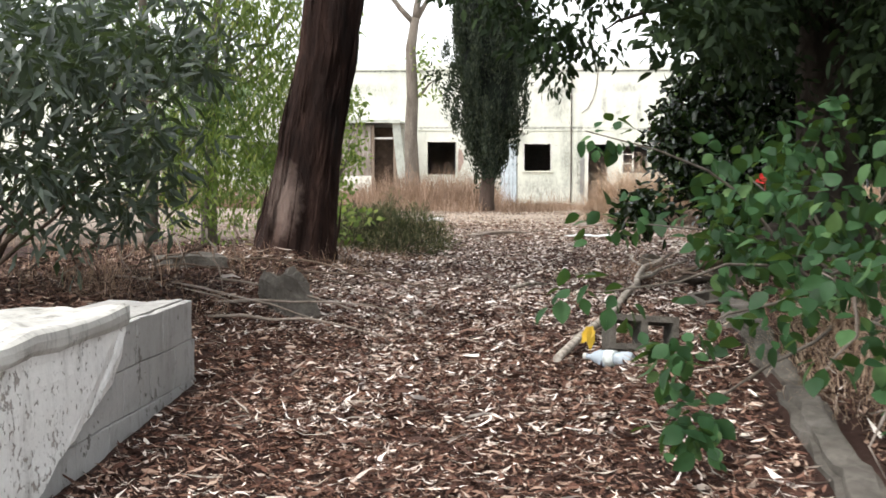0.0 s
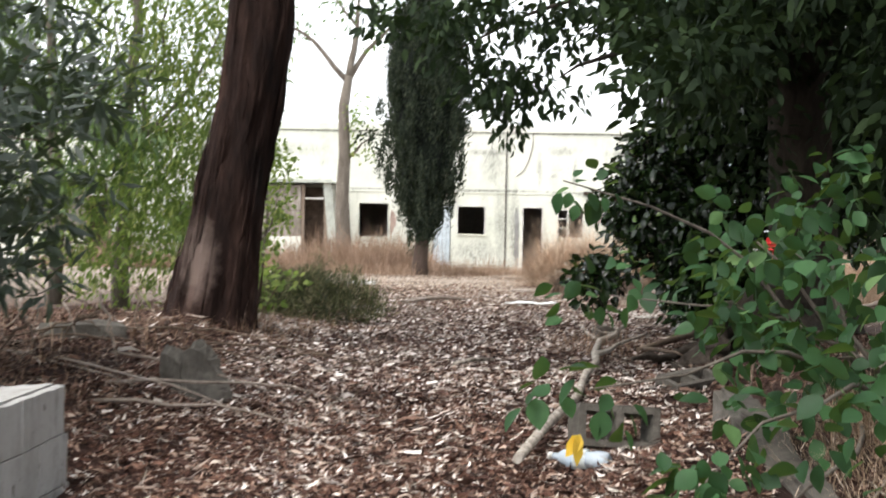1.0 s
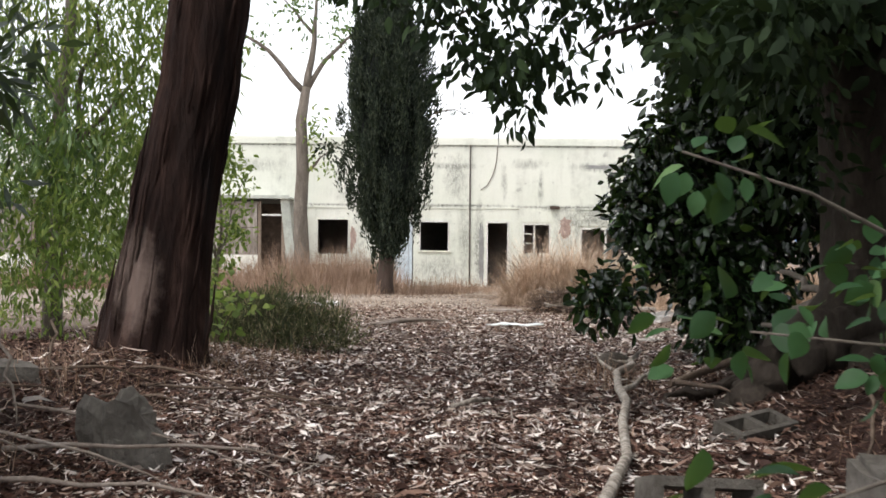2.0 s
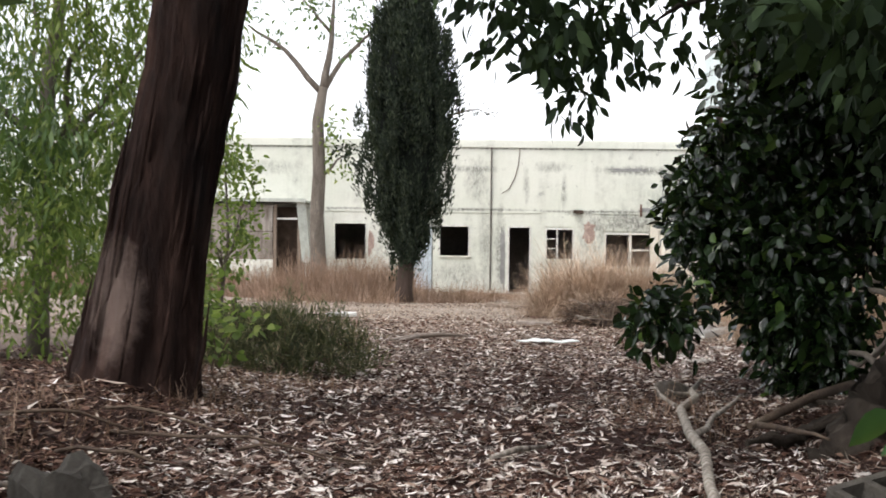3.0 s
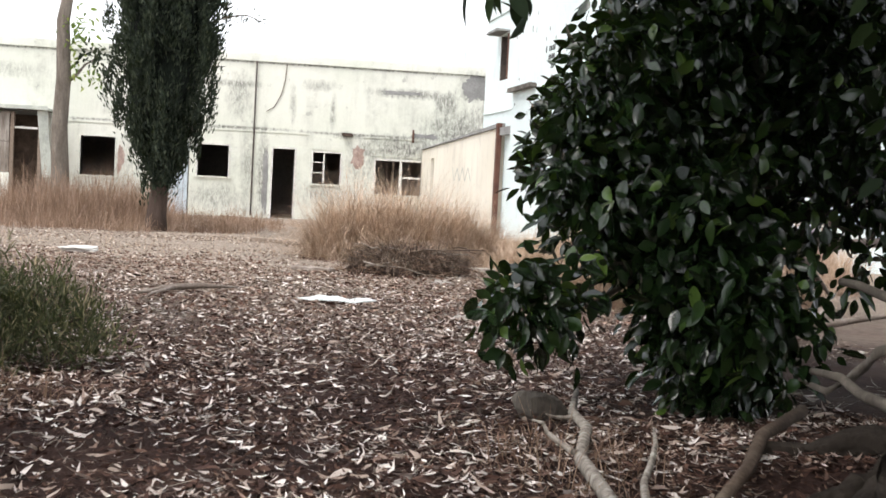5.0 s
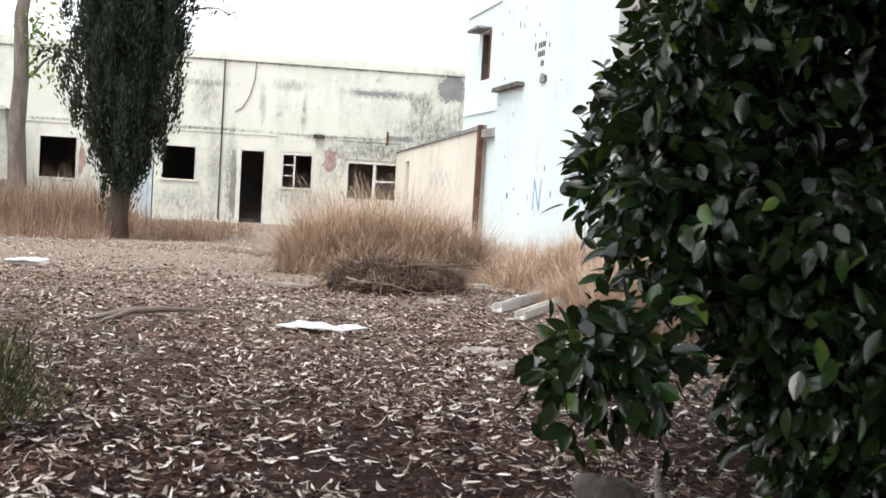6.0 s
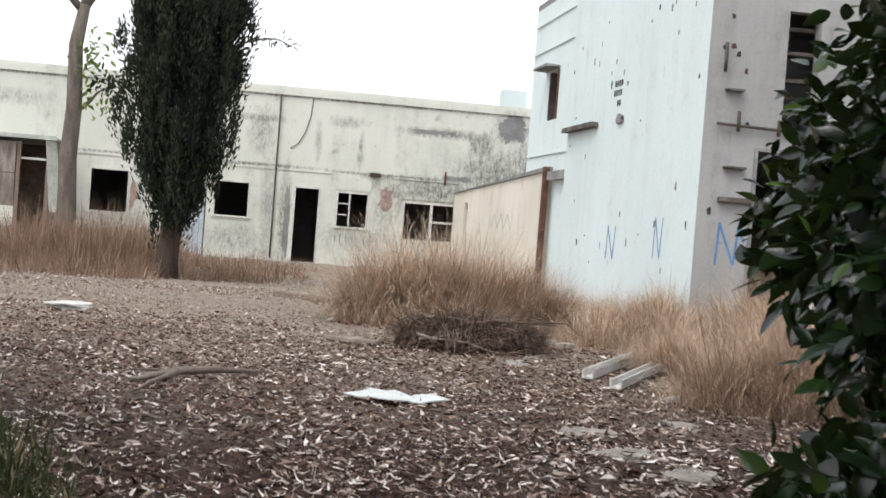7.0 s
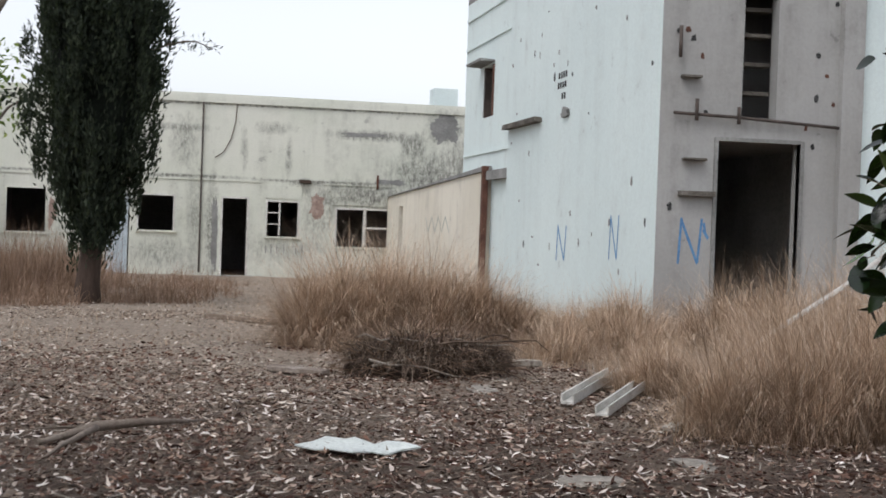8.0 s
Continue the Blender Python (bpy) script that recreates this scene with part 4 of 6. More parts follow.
def foliage(name, centres, per, spread, length, width, mat, parent, seed, droop=0.0, outward=0.6, round_=True, label="", up=0.6, fine=False):
    """Clumps of leaves round the given twig ends."""
    rng = np.random.default_rng(seed)
    c = np.repeat(np.asarray(centres, float), per, axis=0)
    off = np.clip(rng.normal(size=c.shape), -1.7, 1.7) * np.asarray(spread)
    at = c + off
    way = off / (np.linalg.norm(off, axis=1, keepdims=True) + 1e-9) * outward + rng.normal(size=c.shape) * 0.55
    way[:, 2] -= droop
    nrm = rng.normal(size=c.shape) * 0.6
    nrm[:, 2] += up
    keep = ~on_lane(at)
    at, way, nrm = at[keep], way[keep], nrm[keep]
    L = length * rng.uniform(0.6, 1.2, len(at))
    make = fine_leaf_mesh if fine else round_leaf_mesh if round_ else leaf_mesh
    return tagged(make(name, at, way, nrm, L, L * width, mat, parent, label), kind="stuff" if len(at) > 12 else "")


def twigs(parent, root, ends, r0, mat, seed, name="branch", wob=0.06, sag=0.0):
    for k, e in enumerate(ends):
        pts = curve_pts(root, e, 6, wob, sag, seed + k)
        part(name, tube_bm(pts, [r0 * (1 - 0.8 * i / 6) for i in range(7)], 6), mat, parent)


def ball_points(rng, n, centre, radii, inner=0.3):
    d = rng.normal(size=(n, 3))
    d /= np.linalg.norm(d, axis=1, keepdims=True)
    return d * np.cbrt(rng.uniform(inner, 1, n))[:, None] * np.asarray(radii) + np.asarray(centre)


R = np.random.default_rng(11)

# old eucalyptus beside the lane
euca = empty("eucalyptus_tree", "old leaning eucalyptus with dark shaggy bark", "tree")
ez = [-0.2, 0.0, 0.12, 0.3, 0.55, 0.9, 1.3, 1.7, 2.1, 2.6, 3.2, 4.0, 5.0, 6.5]
er = [0.53, 0.46, 0.405, 0.352, 0.318, 0.295, 0.275, 0.262, 0.258, 0.256, 0.25, 0.24, 0.22, 0.19]


def euca_x(z):
    """The trunk leans over the lane, most between knee and head height."""
    return -1.93 + float(np.interp(z, [0, 0.3, 0.76, 1.02, 1.5, 2.0, 2.5, 4.0, 6.5], [0.0, 0.03, 0.085, 0.12, 0.22, 0.31, 0.365, 0.52, 0.82]))


tz = [-0.2 + 6.7 * (k / 90) ** 1.25 for k in range(91)]
bm = tube_bm([(euca_x(z), 12.1, z) for z in tz], [float(np.interp(z, ez, er)) for z in tz], 84, 0.12, 1.0)
for v in bm.verts:
    axis = Vector((euca_x(v.co.z), 12.1, v.co.z))
    o = v.co - axis
    q = Vector((math.atan2(o.y, o.x) * 2.2, v.co.z * 0.5, 0))
    k = 0.075 * noise.noise(q * 1.6) + 0.05 * noise.noise(Vector((q.x * 4.5, q.y * 2.4, 3))) + 0.03 * noise.noise(Vector((q.x * 10, q.y * 6, 7)))
    v.co = axis + o * (1 + 1.6 * k + (0.10 * noise.noise(Vector((q.x * 2.0, 0, 9))) if v.co.z < 0.5 else 0))
part("trunk", bm, M_BARK, euca)
for k in range(34):
    a = random.uniform(math.pi * 0.98, math.pi * 1.98)
    z0 = random.uniform(0.1, 2.6)
    c = Vector((euca_x(z0), 12.1, z0))
    o = Vector((math.cos(a), math.sin(a), 0))
    r = float(np.interp(z0, ez, er)) * 0.99
    l_ = random.uniform(0.25, 0.8)
    part("bark_strip", tube_bm([c + o * r, c + o * (r + 0.02) + Vector((0.155 * l_ / 2, 0, l_ / 2)), c + o * (r + 0.004) + Vector((0.155 * l_, 0, l_))], [0.006, 0.014, 0.003], 5), M_BARK, euca)
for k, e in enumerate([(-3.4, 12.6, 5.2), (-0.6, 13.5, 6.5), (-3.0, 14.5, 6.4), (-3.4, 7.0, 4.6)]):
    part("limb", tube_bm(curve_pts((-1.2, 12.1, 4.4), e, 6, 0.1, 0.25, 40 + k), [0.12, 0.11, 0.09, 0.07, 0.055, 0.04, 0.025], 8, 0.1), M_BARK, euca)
# the second cluster is unseen, added overhead to shade the left bank
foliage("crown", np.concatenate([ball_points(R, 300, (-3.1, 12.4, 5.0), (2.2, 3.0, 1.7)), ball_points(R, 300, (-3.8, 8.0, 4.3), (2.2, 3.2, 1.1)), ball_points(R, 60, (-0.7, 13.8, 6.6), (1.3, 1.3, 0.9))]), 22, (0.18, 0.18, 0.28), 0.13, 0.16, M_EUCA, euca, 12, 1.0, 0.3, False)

# light green tree behind it
willow = empty("young_tree", "young tree with drooping yellow-green leaves", "tree")
part("trunk", tube_bm(curve_pts((-3.9, 16.6, -0.1), (-3.6, 16.4, 5.2), 8, 0.07, 0, 3), [0.11, 0.1, 0.09, 0.08, 0.07, 0.06, 0.05, 0.04, 0.02], 10), M_GREYBARK, willow)
part("trunk", tube_bm(curve_pts((-4.4, 15.8, 0.1), (-4.5, 15.6, 4.8), 8, 0.07, 0, 5), [0.08, 0.075, 0.07, 0.065, 0.06, 0.05, 0.04, 0.03, 0.02], 10), M_GREYBARK, willow)
twigs(willow, (-3.75, 16.5, 1.8), [(-2.7, 16.2, 3.2), (-4.9, 16, 3.0), (-3.1, 15.4, 3.4), (-4.2, 17.4, 3.6), (-2.9, 16.9, 2.4), (-4.6, 15.2, 2.2)], 0.04, M_GREYBARK, 60, wob=0.1)
tops = np.concatenate([ball_points(R, 190, (-3.9, 16.2, 3.4), (1.8, 1.4, 2.0), 0.1), ball_points(R, 70, (-3.3, 15.6, 2.0), (0.9, 0.8, 1.4), 0.1)])
strands = np.concatenate([tops - np.array([[0, 0, dz]]) + R.normal(size=tops.shape) * 0.16 for dz in (0, 0.22, 0.44, 0.66)])
strands = strands[strands[:, 2] > 0.35]
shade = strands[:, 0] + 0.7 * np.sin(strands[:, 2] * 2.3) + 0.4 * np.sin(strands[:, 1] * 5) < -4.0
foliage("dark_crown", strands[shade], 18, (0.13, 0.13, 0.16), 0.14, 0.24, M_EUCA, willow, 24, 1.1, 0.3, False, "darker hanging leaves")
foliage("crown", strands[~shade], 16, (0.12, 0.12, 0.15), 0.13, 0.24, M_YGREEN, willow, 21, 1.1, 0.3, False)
foliage("lower_leaves", ball_points(R, 150, (-3.7, 15.9, 1.1), (1.3, 1.0, 0.9)), 18, (0.14, 0.14, 0.14), 0.08, 0.4, M_YGREEN, willow, 22, 0.4, 0.4, False)

# dark shrub overhanging the lane wall
shrub = empty("oleander_shrub", "dark shrub with long narrow leaves and bare twigs", "shrub")
ends = [(-1.75, 7.3, 1.35), (-1.9, 7.7, 1.85), (-2.3, 7.0, 1.6), (-2.6, 7.8, 1.75), (-3.0, 6.6, 1.45), (-2.1, 7.2, 0.9), (-2.9, 7.4, 1.2), (-1.7, 8.1, 1.7), (-3.4, 7.8, 1.5), (-2.4, 8.3, 1.0), (-2.2, 6.4, 1.5), (-3.3, 6.2, 1.0)]
twigs(shrub, (-3.1, 8.0, 0.2), ends, 0.018, M_TWIG, 80, wob=0.12, sag=0.15)
cl = np.concatenate([R.normal(size=(38, 3)) * np.array([[0.3, 0.3, 0.27]]) + np.array([e]) for e in ends])
cl = cl[(cl[:, 0] < -1.62) & (cl[:, 2] > 0.45)]
foliage("leaves", cl, 16, (0.06, 0.06, 0.06), 0.15, 0.25, M_DARKLEAF, shrub, 31, 0.3, 0.9, False)
near = np.array([(-1.95, 4.6, 1.35), (-2.1, 4.9, 1.2), (-1.8, 4.5, 1.15), (-2.0, 4.3, 0.5)])
foliage("leaves", near, 9, (0.09, 0.09, 0.06), 0.18, 0.3, M_DARKLEAF, shrub, 33, 0.2, 0.9, True)
twigs(shrub, (-2.9, 6.4, 0.9), [(-2.0, 4.6, 1.3), (-2.05, 4.4, 0.6)], 0.015, M_TWIG, 95)

# saplings and weeds
sap = empty("sapling", "leafy sapling with light green and yellowing leaves", "sapling")
part("stem", tube_bm(curve_pts((-2.85, 20.1, -0.05), (-2.8, 20.0, 2.3), 6, 0.05, 0, 8), [0.03, 0.028, 0.025, 0.02, 0.016, 0.012, 0.006], 7), M_GREYBARK, sap)
twigs(sap, (-2.84, 20.05, 0.8), [(-3.2, 19.8, 1.7), (-2.4, 19.9, 1.9), (-2.6, 20.4, 1.5), (-3.1, 20.3, 2.2)], 0.014, M_GREYBARK, 110)
foliage("leaves", ball_points(R, 110, (-2.9, 20.0, 1.5), (0.5, 0.45, 0.9)), 15, (0.09, 0.09, 0.09), 0.09, 0.5, M_YGREEN, sap, 41, 0.3, 0.5)
for k, (x, y, h) in enumerate(((-2.6, 17.5, 0.65), (-2.45, 18.0, 0.5), (-2.9, 17.4, 0.6), (-2.2, 18.6, 0.35), (-3.3, 18.4, 0.7), (-1.72, 13.5, 0.7), (-2.15, 14.2, 0.8), (-2.5, 15.6, 0.7))):
    wd = empty("weed", "low green leafy weed beside the lane", "weed", "green weeds")
    twigs(wd, (x, y, -0.02), [(x + 0.15, y, h), (x - 0.15, y + 0.1, h * 0.9), (x, y - 0.12, h * 0.8)], 0.01, M_TWIG, 120 + 5 * k, "stem")
    foliage("leaves", ball_points(R, 14, (x, y, h * 0.7), (0.3, 0.25, h * 0.4)), 10, (0.07, 0.07, 0.05), 0.09, 0.6, M_YGREEN, wd, 50 + k, 0.2, 0.5)

# grey-green bush
bush = empty("rosemary_bush", "low spreading grey-green needle-leaved bush", "bush")
bp = np.concatenate([ball_points(R, 330, (-1.42, 14.95, 0.08), (0.7, 0.5, 0.44), 0.2), ball_points(R, 120, (-1.65, 14.95, 0.25), (0.45, 0.35, 0.3), 0.2)])
bp[:, 0] += 0.12 * np.sin(bp[:, 1] * 9)
bp = bp[bp[:, 2] > 0.05]
foliage("needles", bp, 50, (0.045, 0.045, 0.05), 0.08, 0.12, M_ROSEMARY, bush, 61, -0.9, 0.5, False)
twigs(bush, (-1.45, 14.95, -0.02), [(-2.0, 14.85, 0.35), (-0.85, 14.85, 0.3), (-1.4, 14.65, 0.48), (-1.7, 15.2, 0.52), (-1.15, 15.1, 0.45)], 0.015, M_TWIG, 140)
for k in range(26):
    a, u = R.uniform(0, 6.28), R.uniform(0.2, 0.95)
    p = (-1.45 + 0.66 * u * math.cos(a), 14.95 + 0.4 * u * math.sin(a), 0.2)
    q = (p[0] + R.normal() * 0.1, p[1] + R.normal() * 0.08, R.uniform(0.45, 0.72) * (1 - 0.35 * u * u))
    part("shoot", tube_bm(curve_pts(p, q, 4, 0.02, 0, 700 + k), [0.004, 0.0035, 0.003, 0.002, 0.001], 4), M_TWIG, bush)
    foliage("shoot_needles", [tuple(p[i] + (q[i] - p[i]) * t for i in range(3)) for t in (0.45, 0.6, 0.75, 0.88, 1.0)], 12, (0.018, 0.018, 0.03), 0.06, 0.1, M_ROSEMARY, bush, 800 + k, -1.2, 0.6, False)

# cypress
cyp = empty("cypress_tree", "dense dark green cypress with a bare lower trunk", "tree")
part("trunk", tube_bm([(-1.38, 34.3, -0.3), (-1.37, 34.3, 0.2), (-1.32, 34.3, 0.9), (-1.28, 34.3, 1.6), (-1.3, 34.3, 3), (-1.35, 34.3, 7)], [0.26, 0.2, 0.165, 0.15, 0.12, 0.03], 14, 0.15, 2.0), M_CYPBARK, cyp)
for k in range(3):
    part("stem", tube_bm(curve_pts((-1.3, 34.3, 0.9), (-1.3 + 0.5 * math.cos(k * 2.1), 34.3 + 0.5 * math.sin(k * 2.1), 3.5), 5, 0.04, 0, 150 + k), [0.08, 0.07, 0.06, 0.045, 0.03, 0.015], 8), M_CYPBARK, cyp)
n = 640
hz = np.sort(R.uniform(0, 1, n)) ** 0.95
prof = np.interp(hz, [0, 0.07, 0.18, 0.3, 0.42, 0.58, 0.75, 0.9, 1], [0.16, 0.42, 0.74, 0.94, 1.0, 0.98, 0.72, 0.4, 0.04]) * 1.17
ang = R.uniform(0, 2 * np.pi, n)
rad = np.sqrt(R.uniform(0.12, 1, n)) * (0.9 + 0.16 * np.sin(ang * 5 + hz * 13))
cc = np.stack([-1.33 + prof * rad * np.cos(ang), 34.3 + prof * rad * np.sin(ang), 1.05 + hz * 6.3 + R.normal(size=n) * 0.22 * (hz < 0.3)], 1)
rr = np.random.default_rng(71)
c = np.repeat(cc, 120, axis=0)
off = rr.normal(size=c.shape) * np.array([[0.05, 0.05, 0.19]])
way = rr.normal(size=c.shape) * 0.35 + np.array([[0, 0, 1.0]]) + (c - np.array([[-1.33, 34.3, 0]])) * np.array([[0.35, 0.35, 0]])
leaf_mesh("crown", c + off, way, rr.normal(size=c.shape), 0.12 * rr.uniform(0.6, 1.3, len(c)), 0.036, M_CYP, cyp)
# solid core within the sprays; the crown's inner shade is put into its colour
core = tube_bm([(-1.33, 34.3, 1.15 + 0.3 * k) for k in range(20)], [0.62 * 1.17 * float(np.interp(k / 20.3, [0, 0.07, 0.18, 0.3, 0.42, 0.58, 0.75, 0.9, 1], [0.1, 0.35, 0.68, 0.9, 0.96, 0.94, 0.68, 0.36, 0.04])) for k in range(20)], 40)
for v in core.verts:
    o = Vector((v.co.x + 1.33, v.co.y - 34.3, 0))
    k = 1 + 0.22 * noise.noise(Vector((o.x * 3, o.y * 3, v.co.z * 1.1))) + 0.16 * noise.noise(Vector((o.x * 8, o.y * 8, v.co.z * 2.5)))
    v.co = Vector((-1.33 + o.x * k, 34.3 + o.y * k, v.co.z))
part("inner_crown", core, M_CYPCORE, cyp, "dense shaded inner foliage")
part("stray_branch", tube_bm(curve_pts((-0.5, 34.3, 4.0), (0.5, 34.3, 4.1), 4, 0.04, 0.12, 5), [0.02, 0.017, 0.014, 0.01, 0.006], 6), M_TWIG, cyp)
foliage("stray_spray", [(0.1, 34.3, 4.2), (0.3, 34.3, 4.2), (0.45, 34.3, 4.1), (-0.15, 34.3, 4.15)], 20, (0.09, 0.09, 0.06), 0.12, 0.2, M_CYP, cyp, 72, 0.2, 0.5, False)

# thin tree by the shed
thin = empty("slender_tree", "slender grey tree with a sparse thin crown", "tree")
part("trunk", tube_bm([(-4.8, 48.5, -0.6), (-4.8, 48.5, 0.5), (-4.88, 48.5, 2.2), (-4.82, 48.5, 3.6), (-4.88, 48.5, 5.3), (-4.72, 48.5, 6.4)], [0.32, 0.26, 0.23, 0.21, 0.19, 0.15], 12, 0.12, 4.0), M_GREYBARK, thin)
for k, (p, q, r) in enumerate([((-4.75, 48.5, 6.2), (-7.2, 48.5, 8.4), 0.11), ((-4.72, 48.5, 6.3), (-4.4, 48.5, 9.5), 0.14), ((-4.7, 48.5, 6.3), (-2.7, 48.5, 8.5), 0.1), ((-4.86, 48.5, 3.4), (-4.0, 48.5, 4.2), 0.08), ((-4.5, 48.5, 8.2), (-5.6, 48.6, 9.6), 0.06)]):
    part("limb", tube_bm(curve_pts(p, q, 6, 0.08, 0.3 if k in (0, 2) else 0, 160 + k), [r * (1 - 0.12 * i) for i in range(7)], 8), M_GREYBARK, thin)
foliage("crown", np.concatenate([R.normal(size=(14, 3)) * np.array([[0.5, 0.5, 0.4]]) + np.array([e]) for e in ((-6.8, 48.5, 8.5), (-4.4, 48.5, 9.2), (-3.0, 48.5, 8.6), (-5.4, 48.5, 9.5), (-3.6, 48.5, 8.0))]), 8, (0.2, 0.2, 0.2), 0.24, 0.45, M_EUCA, thin, 81, 0.4, 0.4, False)
foliage("side_leaves", np.array([(-3.9, 48.5, 4.2), (-3.7, 48.5, 4.1), (-4.1, 48.5, 4.4)]), 26, (0.18, 0.18, 0.16), 0.22, 0.5, M_CYP, thin, 82, 0.3, 0.4)
foliage("side_shoot", R.normal(size=(16, 3)) * np.array([[0.3, 0.2, 0.7]]) + np.array([(-4.3, 48.4, 4.6)]), 10, (0.16, 0.16, 0.16), 0.2, 0.45, M_YGREEN, thin, 83, 0.3, 0.4)

# glossy ficus
ficus = empty("ficus_tree", "bushy ficus tree with dark glossy leaves", "tree")
part("trunk", tube_bm(curve_pts((2.8, 14.7, -0.1), (2.8, 14.7, 3.2), 7, 0.05, 0, 9), [0.13, 0.11, 0.1, 0.09, 0.08, 0.06, 0.05, 0.03], 10), M_FICUSBARK, ficus)
sprigs = [(1.27, 13.4, 0.56), (1.42, 13.5, 0.56), (1.6, 13.75, 0.74)]
fends = [(2.1, 14.6, 1.0), (2.1, 14.6, 1.6), (2.1, 14.7, 2.3), (2.3, 14.3, 1.3), (2.45, 14.3, 2.2), (3.5, 14.5, 1.3), (3.7, 15.0, 2.2), (3.0, 14.2, 1.7), (2.8, 14.3, 2.9), (2.25, 15.2, 3.0), (3.4, 15.4, 2.8), (2.2, 13.7, 0.5), (2.4, 13.6, 0.3), (2.25, 14.8, 3.5), (3.2, 14.6, 3.6), (1.85, 14.5, 1.3), (2.2, 14.7, 4.1), (2.2, 13.8, 0.9), (1.9, 14.0, 1.1), (2.02, 15.05, 1.25), (2.05, 15.05, 1.7)]
fends = [(x + (0.2 if z > 1.2 and x < 2.2 else 0.08), y, z) for x, y, z in fends]
shoots = [(1.8, 14.9, 1.72), (1.72, 14.9, 1.58), (1.78, 14.85, 1.44), (1.66, 14.85, 1.3), (1.7, 14.85, 1.2), (1.74, 14.8, 1.08), (1.84, 14.7, 0.98)]
lobe = [(1.62, 14.0, 1.46), (1.56, 13.95, 1.26), (1.72, 14.05, 1.68), (1.7, 14.05, 1.02), (1.82, 14.1, 1.9), (1.86, 14.1, 1.3)]
twigs(ficus, (2.8, 14.7, 0.9), sprigs + shoots + lobe + fends, 0.03, M_FICUSBARK, 180, wob=0.07)
fc = np.concatenate([R.normal(size=(9, 3)) * np.array([[0.06, 0.08, 0.05]]) + np.array([e]) for e in sprigs] + [R.normal(size=(8, 3)) * np.array([[0.06, 0.1, 0.08]]) + np.array([e]) for e in lobe] + [R.normal(size=(34, 3)) * np.array([[0.17, 0.2, 0.24]]) + np.array([e]) for e in fends] + [ball_points(R, 120, (2.35, 13.8, 0.6), (0.3, 0.3, 0.5), 0.1), ball_points(R, 460, (2.95, 14.85, 2.6), (0.9, 0.9, 1.9), 0.05), ball_points(R, 150, (4.1, 15.6, 1.7), (0.8, 0.7, 0.9), 0.1)])
fc = fc[(fc[:, 2] > 0.14) & ((fc[:, 0] > 2.05) | (fc[:, 2] > 0.75) | (fc[:, 0] < 1.5))]
foliage("crown", fc, 19, (0.1, 0.1, 0.1), 0.115, 0.5, M_FICUS, ficus, 91, 0.5, 0.7, fine=True)
foliage("shoot_leaves", np.concatenate([R.normal(size=(3, 3)) * 0.045 + np.array([e]) for e in shoots]), 12, (0.045, 0.045, 0.045), 0.11, 0.46, M_FICUS, ficus, 92, 0.2, 1.0, True, "", 0.8, True)

# big tree overhanging the lane
big = empty("big_tree", "large old tree with a flared grey trunk and dark crown", "tree")
bz = [-0.3, 0.05, 0.25, 0.5, 0.8, 1.2, 1.8, 2.5, 3.4, 4.6]
part("trunk", tube_bm([(2.86 - 0.05 * z, 11.8, z) for z in bz], [0.56, 0.47, 0.39, 0.31, 0.265, 0.245, 0.24, 0.23, 0.2, 0.15], 40, 0.25, 6.0, ridge=0.08), M_FICUSBARK, big)
roots = [((2.75, 11.6, 0.42), (1.72, 10.85, -0.1), 0.21, 0.1), ((2.7, 11.75, 0.34), (1.86, 11.2, 0.06), 0.13, -0.05), ((2.6, 11.9, 0.3), (1.42, 11.15, 0.03), 0.055, -0.04), ((2.8, 11.5, 0.3), (2.4, 10.4, -0.08), 0.15, 0.06), ((2.7, 12.0, 0.25), (1.9, 12.6, 0.0), 0.06, 0.02)]
for k, (p, q, r, sag) in enumerate(roots):
    pts = curve_pts(p, q, 24, 0.02, sag, 200 + k)
    bm = tube_bm(pts, [r * (1.1 - 0.62 * (i / 24) ** 1.4) * (1 if i < 23 else 0.6) for i in range(25)], 30, 0.25, k, ridge=0.1)
    for v in bm.verts:
        v.co += Vector([0.045 * noise.noise(v.co * 4 + Vector((m_ * 5, 0, 0))) + 0.02 * noise.noise(v.co * 13 + Vector((0, m_ * 5, 0))) for m_ in range(3)])
        v.co.z += 0.35 * max(0.0, v.co.z - 0.12) * (0.6 + noise.noise(v.co * 5)) if k < 2 else 0.0
    part("root", bm, M_FICUSBARK, big)
for k, (p, q, r) in enumerate((((2.72, 11.9, 0.66), (2.5, 12.7, 0.8), 0.035), ((2.66, 12.1, 0.68), (2.35, 12.6, 0.36), 0.03), ((2.6, 11.75, 0.36), (2.35, 12.6, 0.42), 0.035))):
    part("bare_branch", tube_bm(curve_pts(p, q, 6, 0.05, -0.03, 260 + k), [r * (1 - 0.09 * i) for i in range(7)], 9, 0.15), M_GREYBARK, big)
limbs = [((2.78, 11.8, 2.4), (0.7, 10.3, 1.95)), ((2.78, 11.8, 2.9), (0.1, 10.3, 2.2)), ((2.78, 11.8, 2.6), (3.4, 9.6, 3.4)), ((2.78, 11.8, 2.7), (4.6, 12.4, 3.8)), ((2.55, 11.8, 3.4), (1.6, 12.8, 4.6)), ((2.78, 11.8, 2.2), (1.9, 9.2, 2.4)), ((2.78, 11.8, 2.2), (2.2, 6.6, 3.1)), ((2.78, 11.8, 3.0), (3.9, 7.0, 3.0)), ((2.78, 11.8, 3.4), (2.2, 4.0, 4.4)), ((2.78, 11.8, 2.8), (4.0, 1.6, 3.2))]
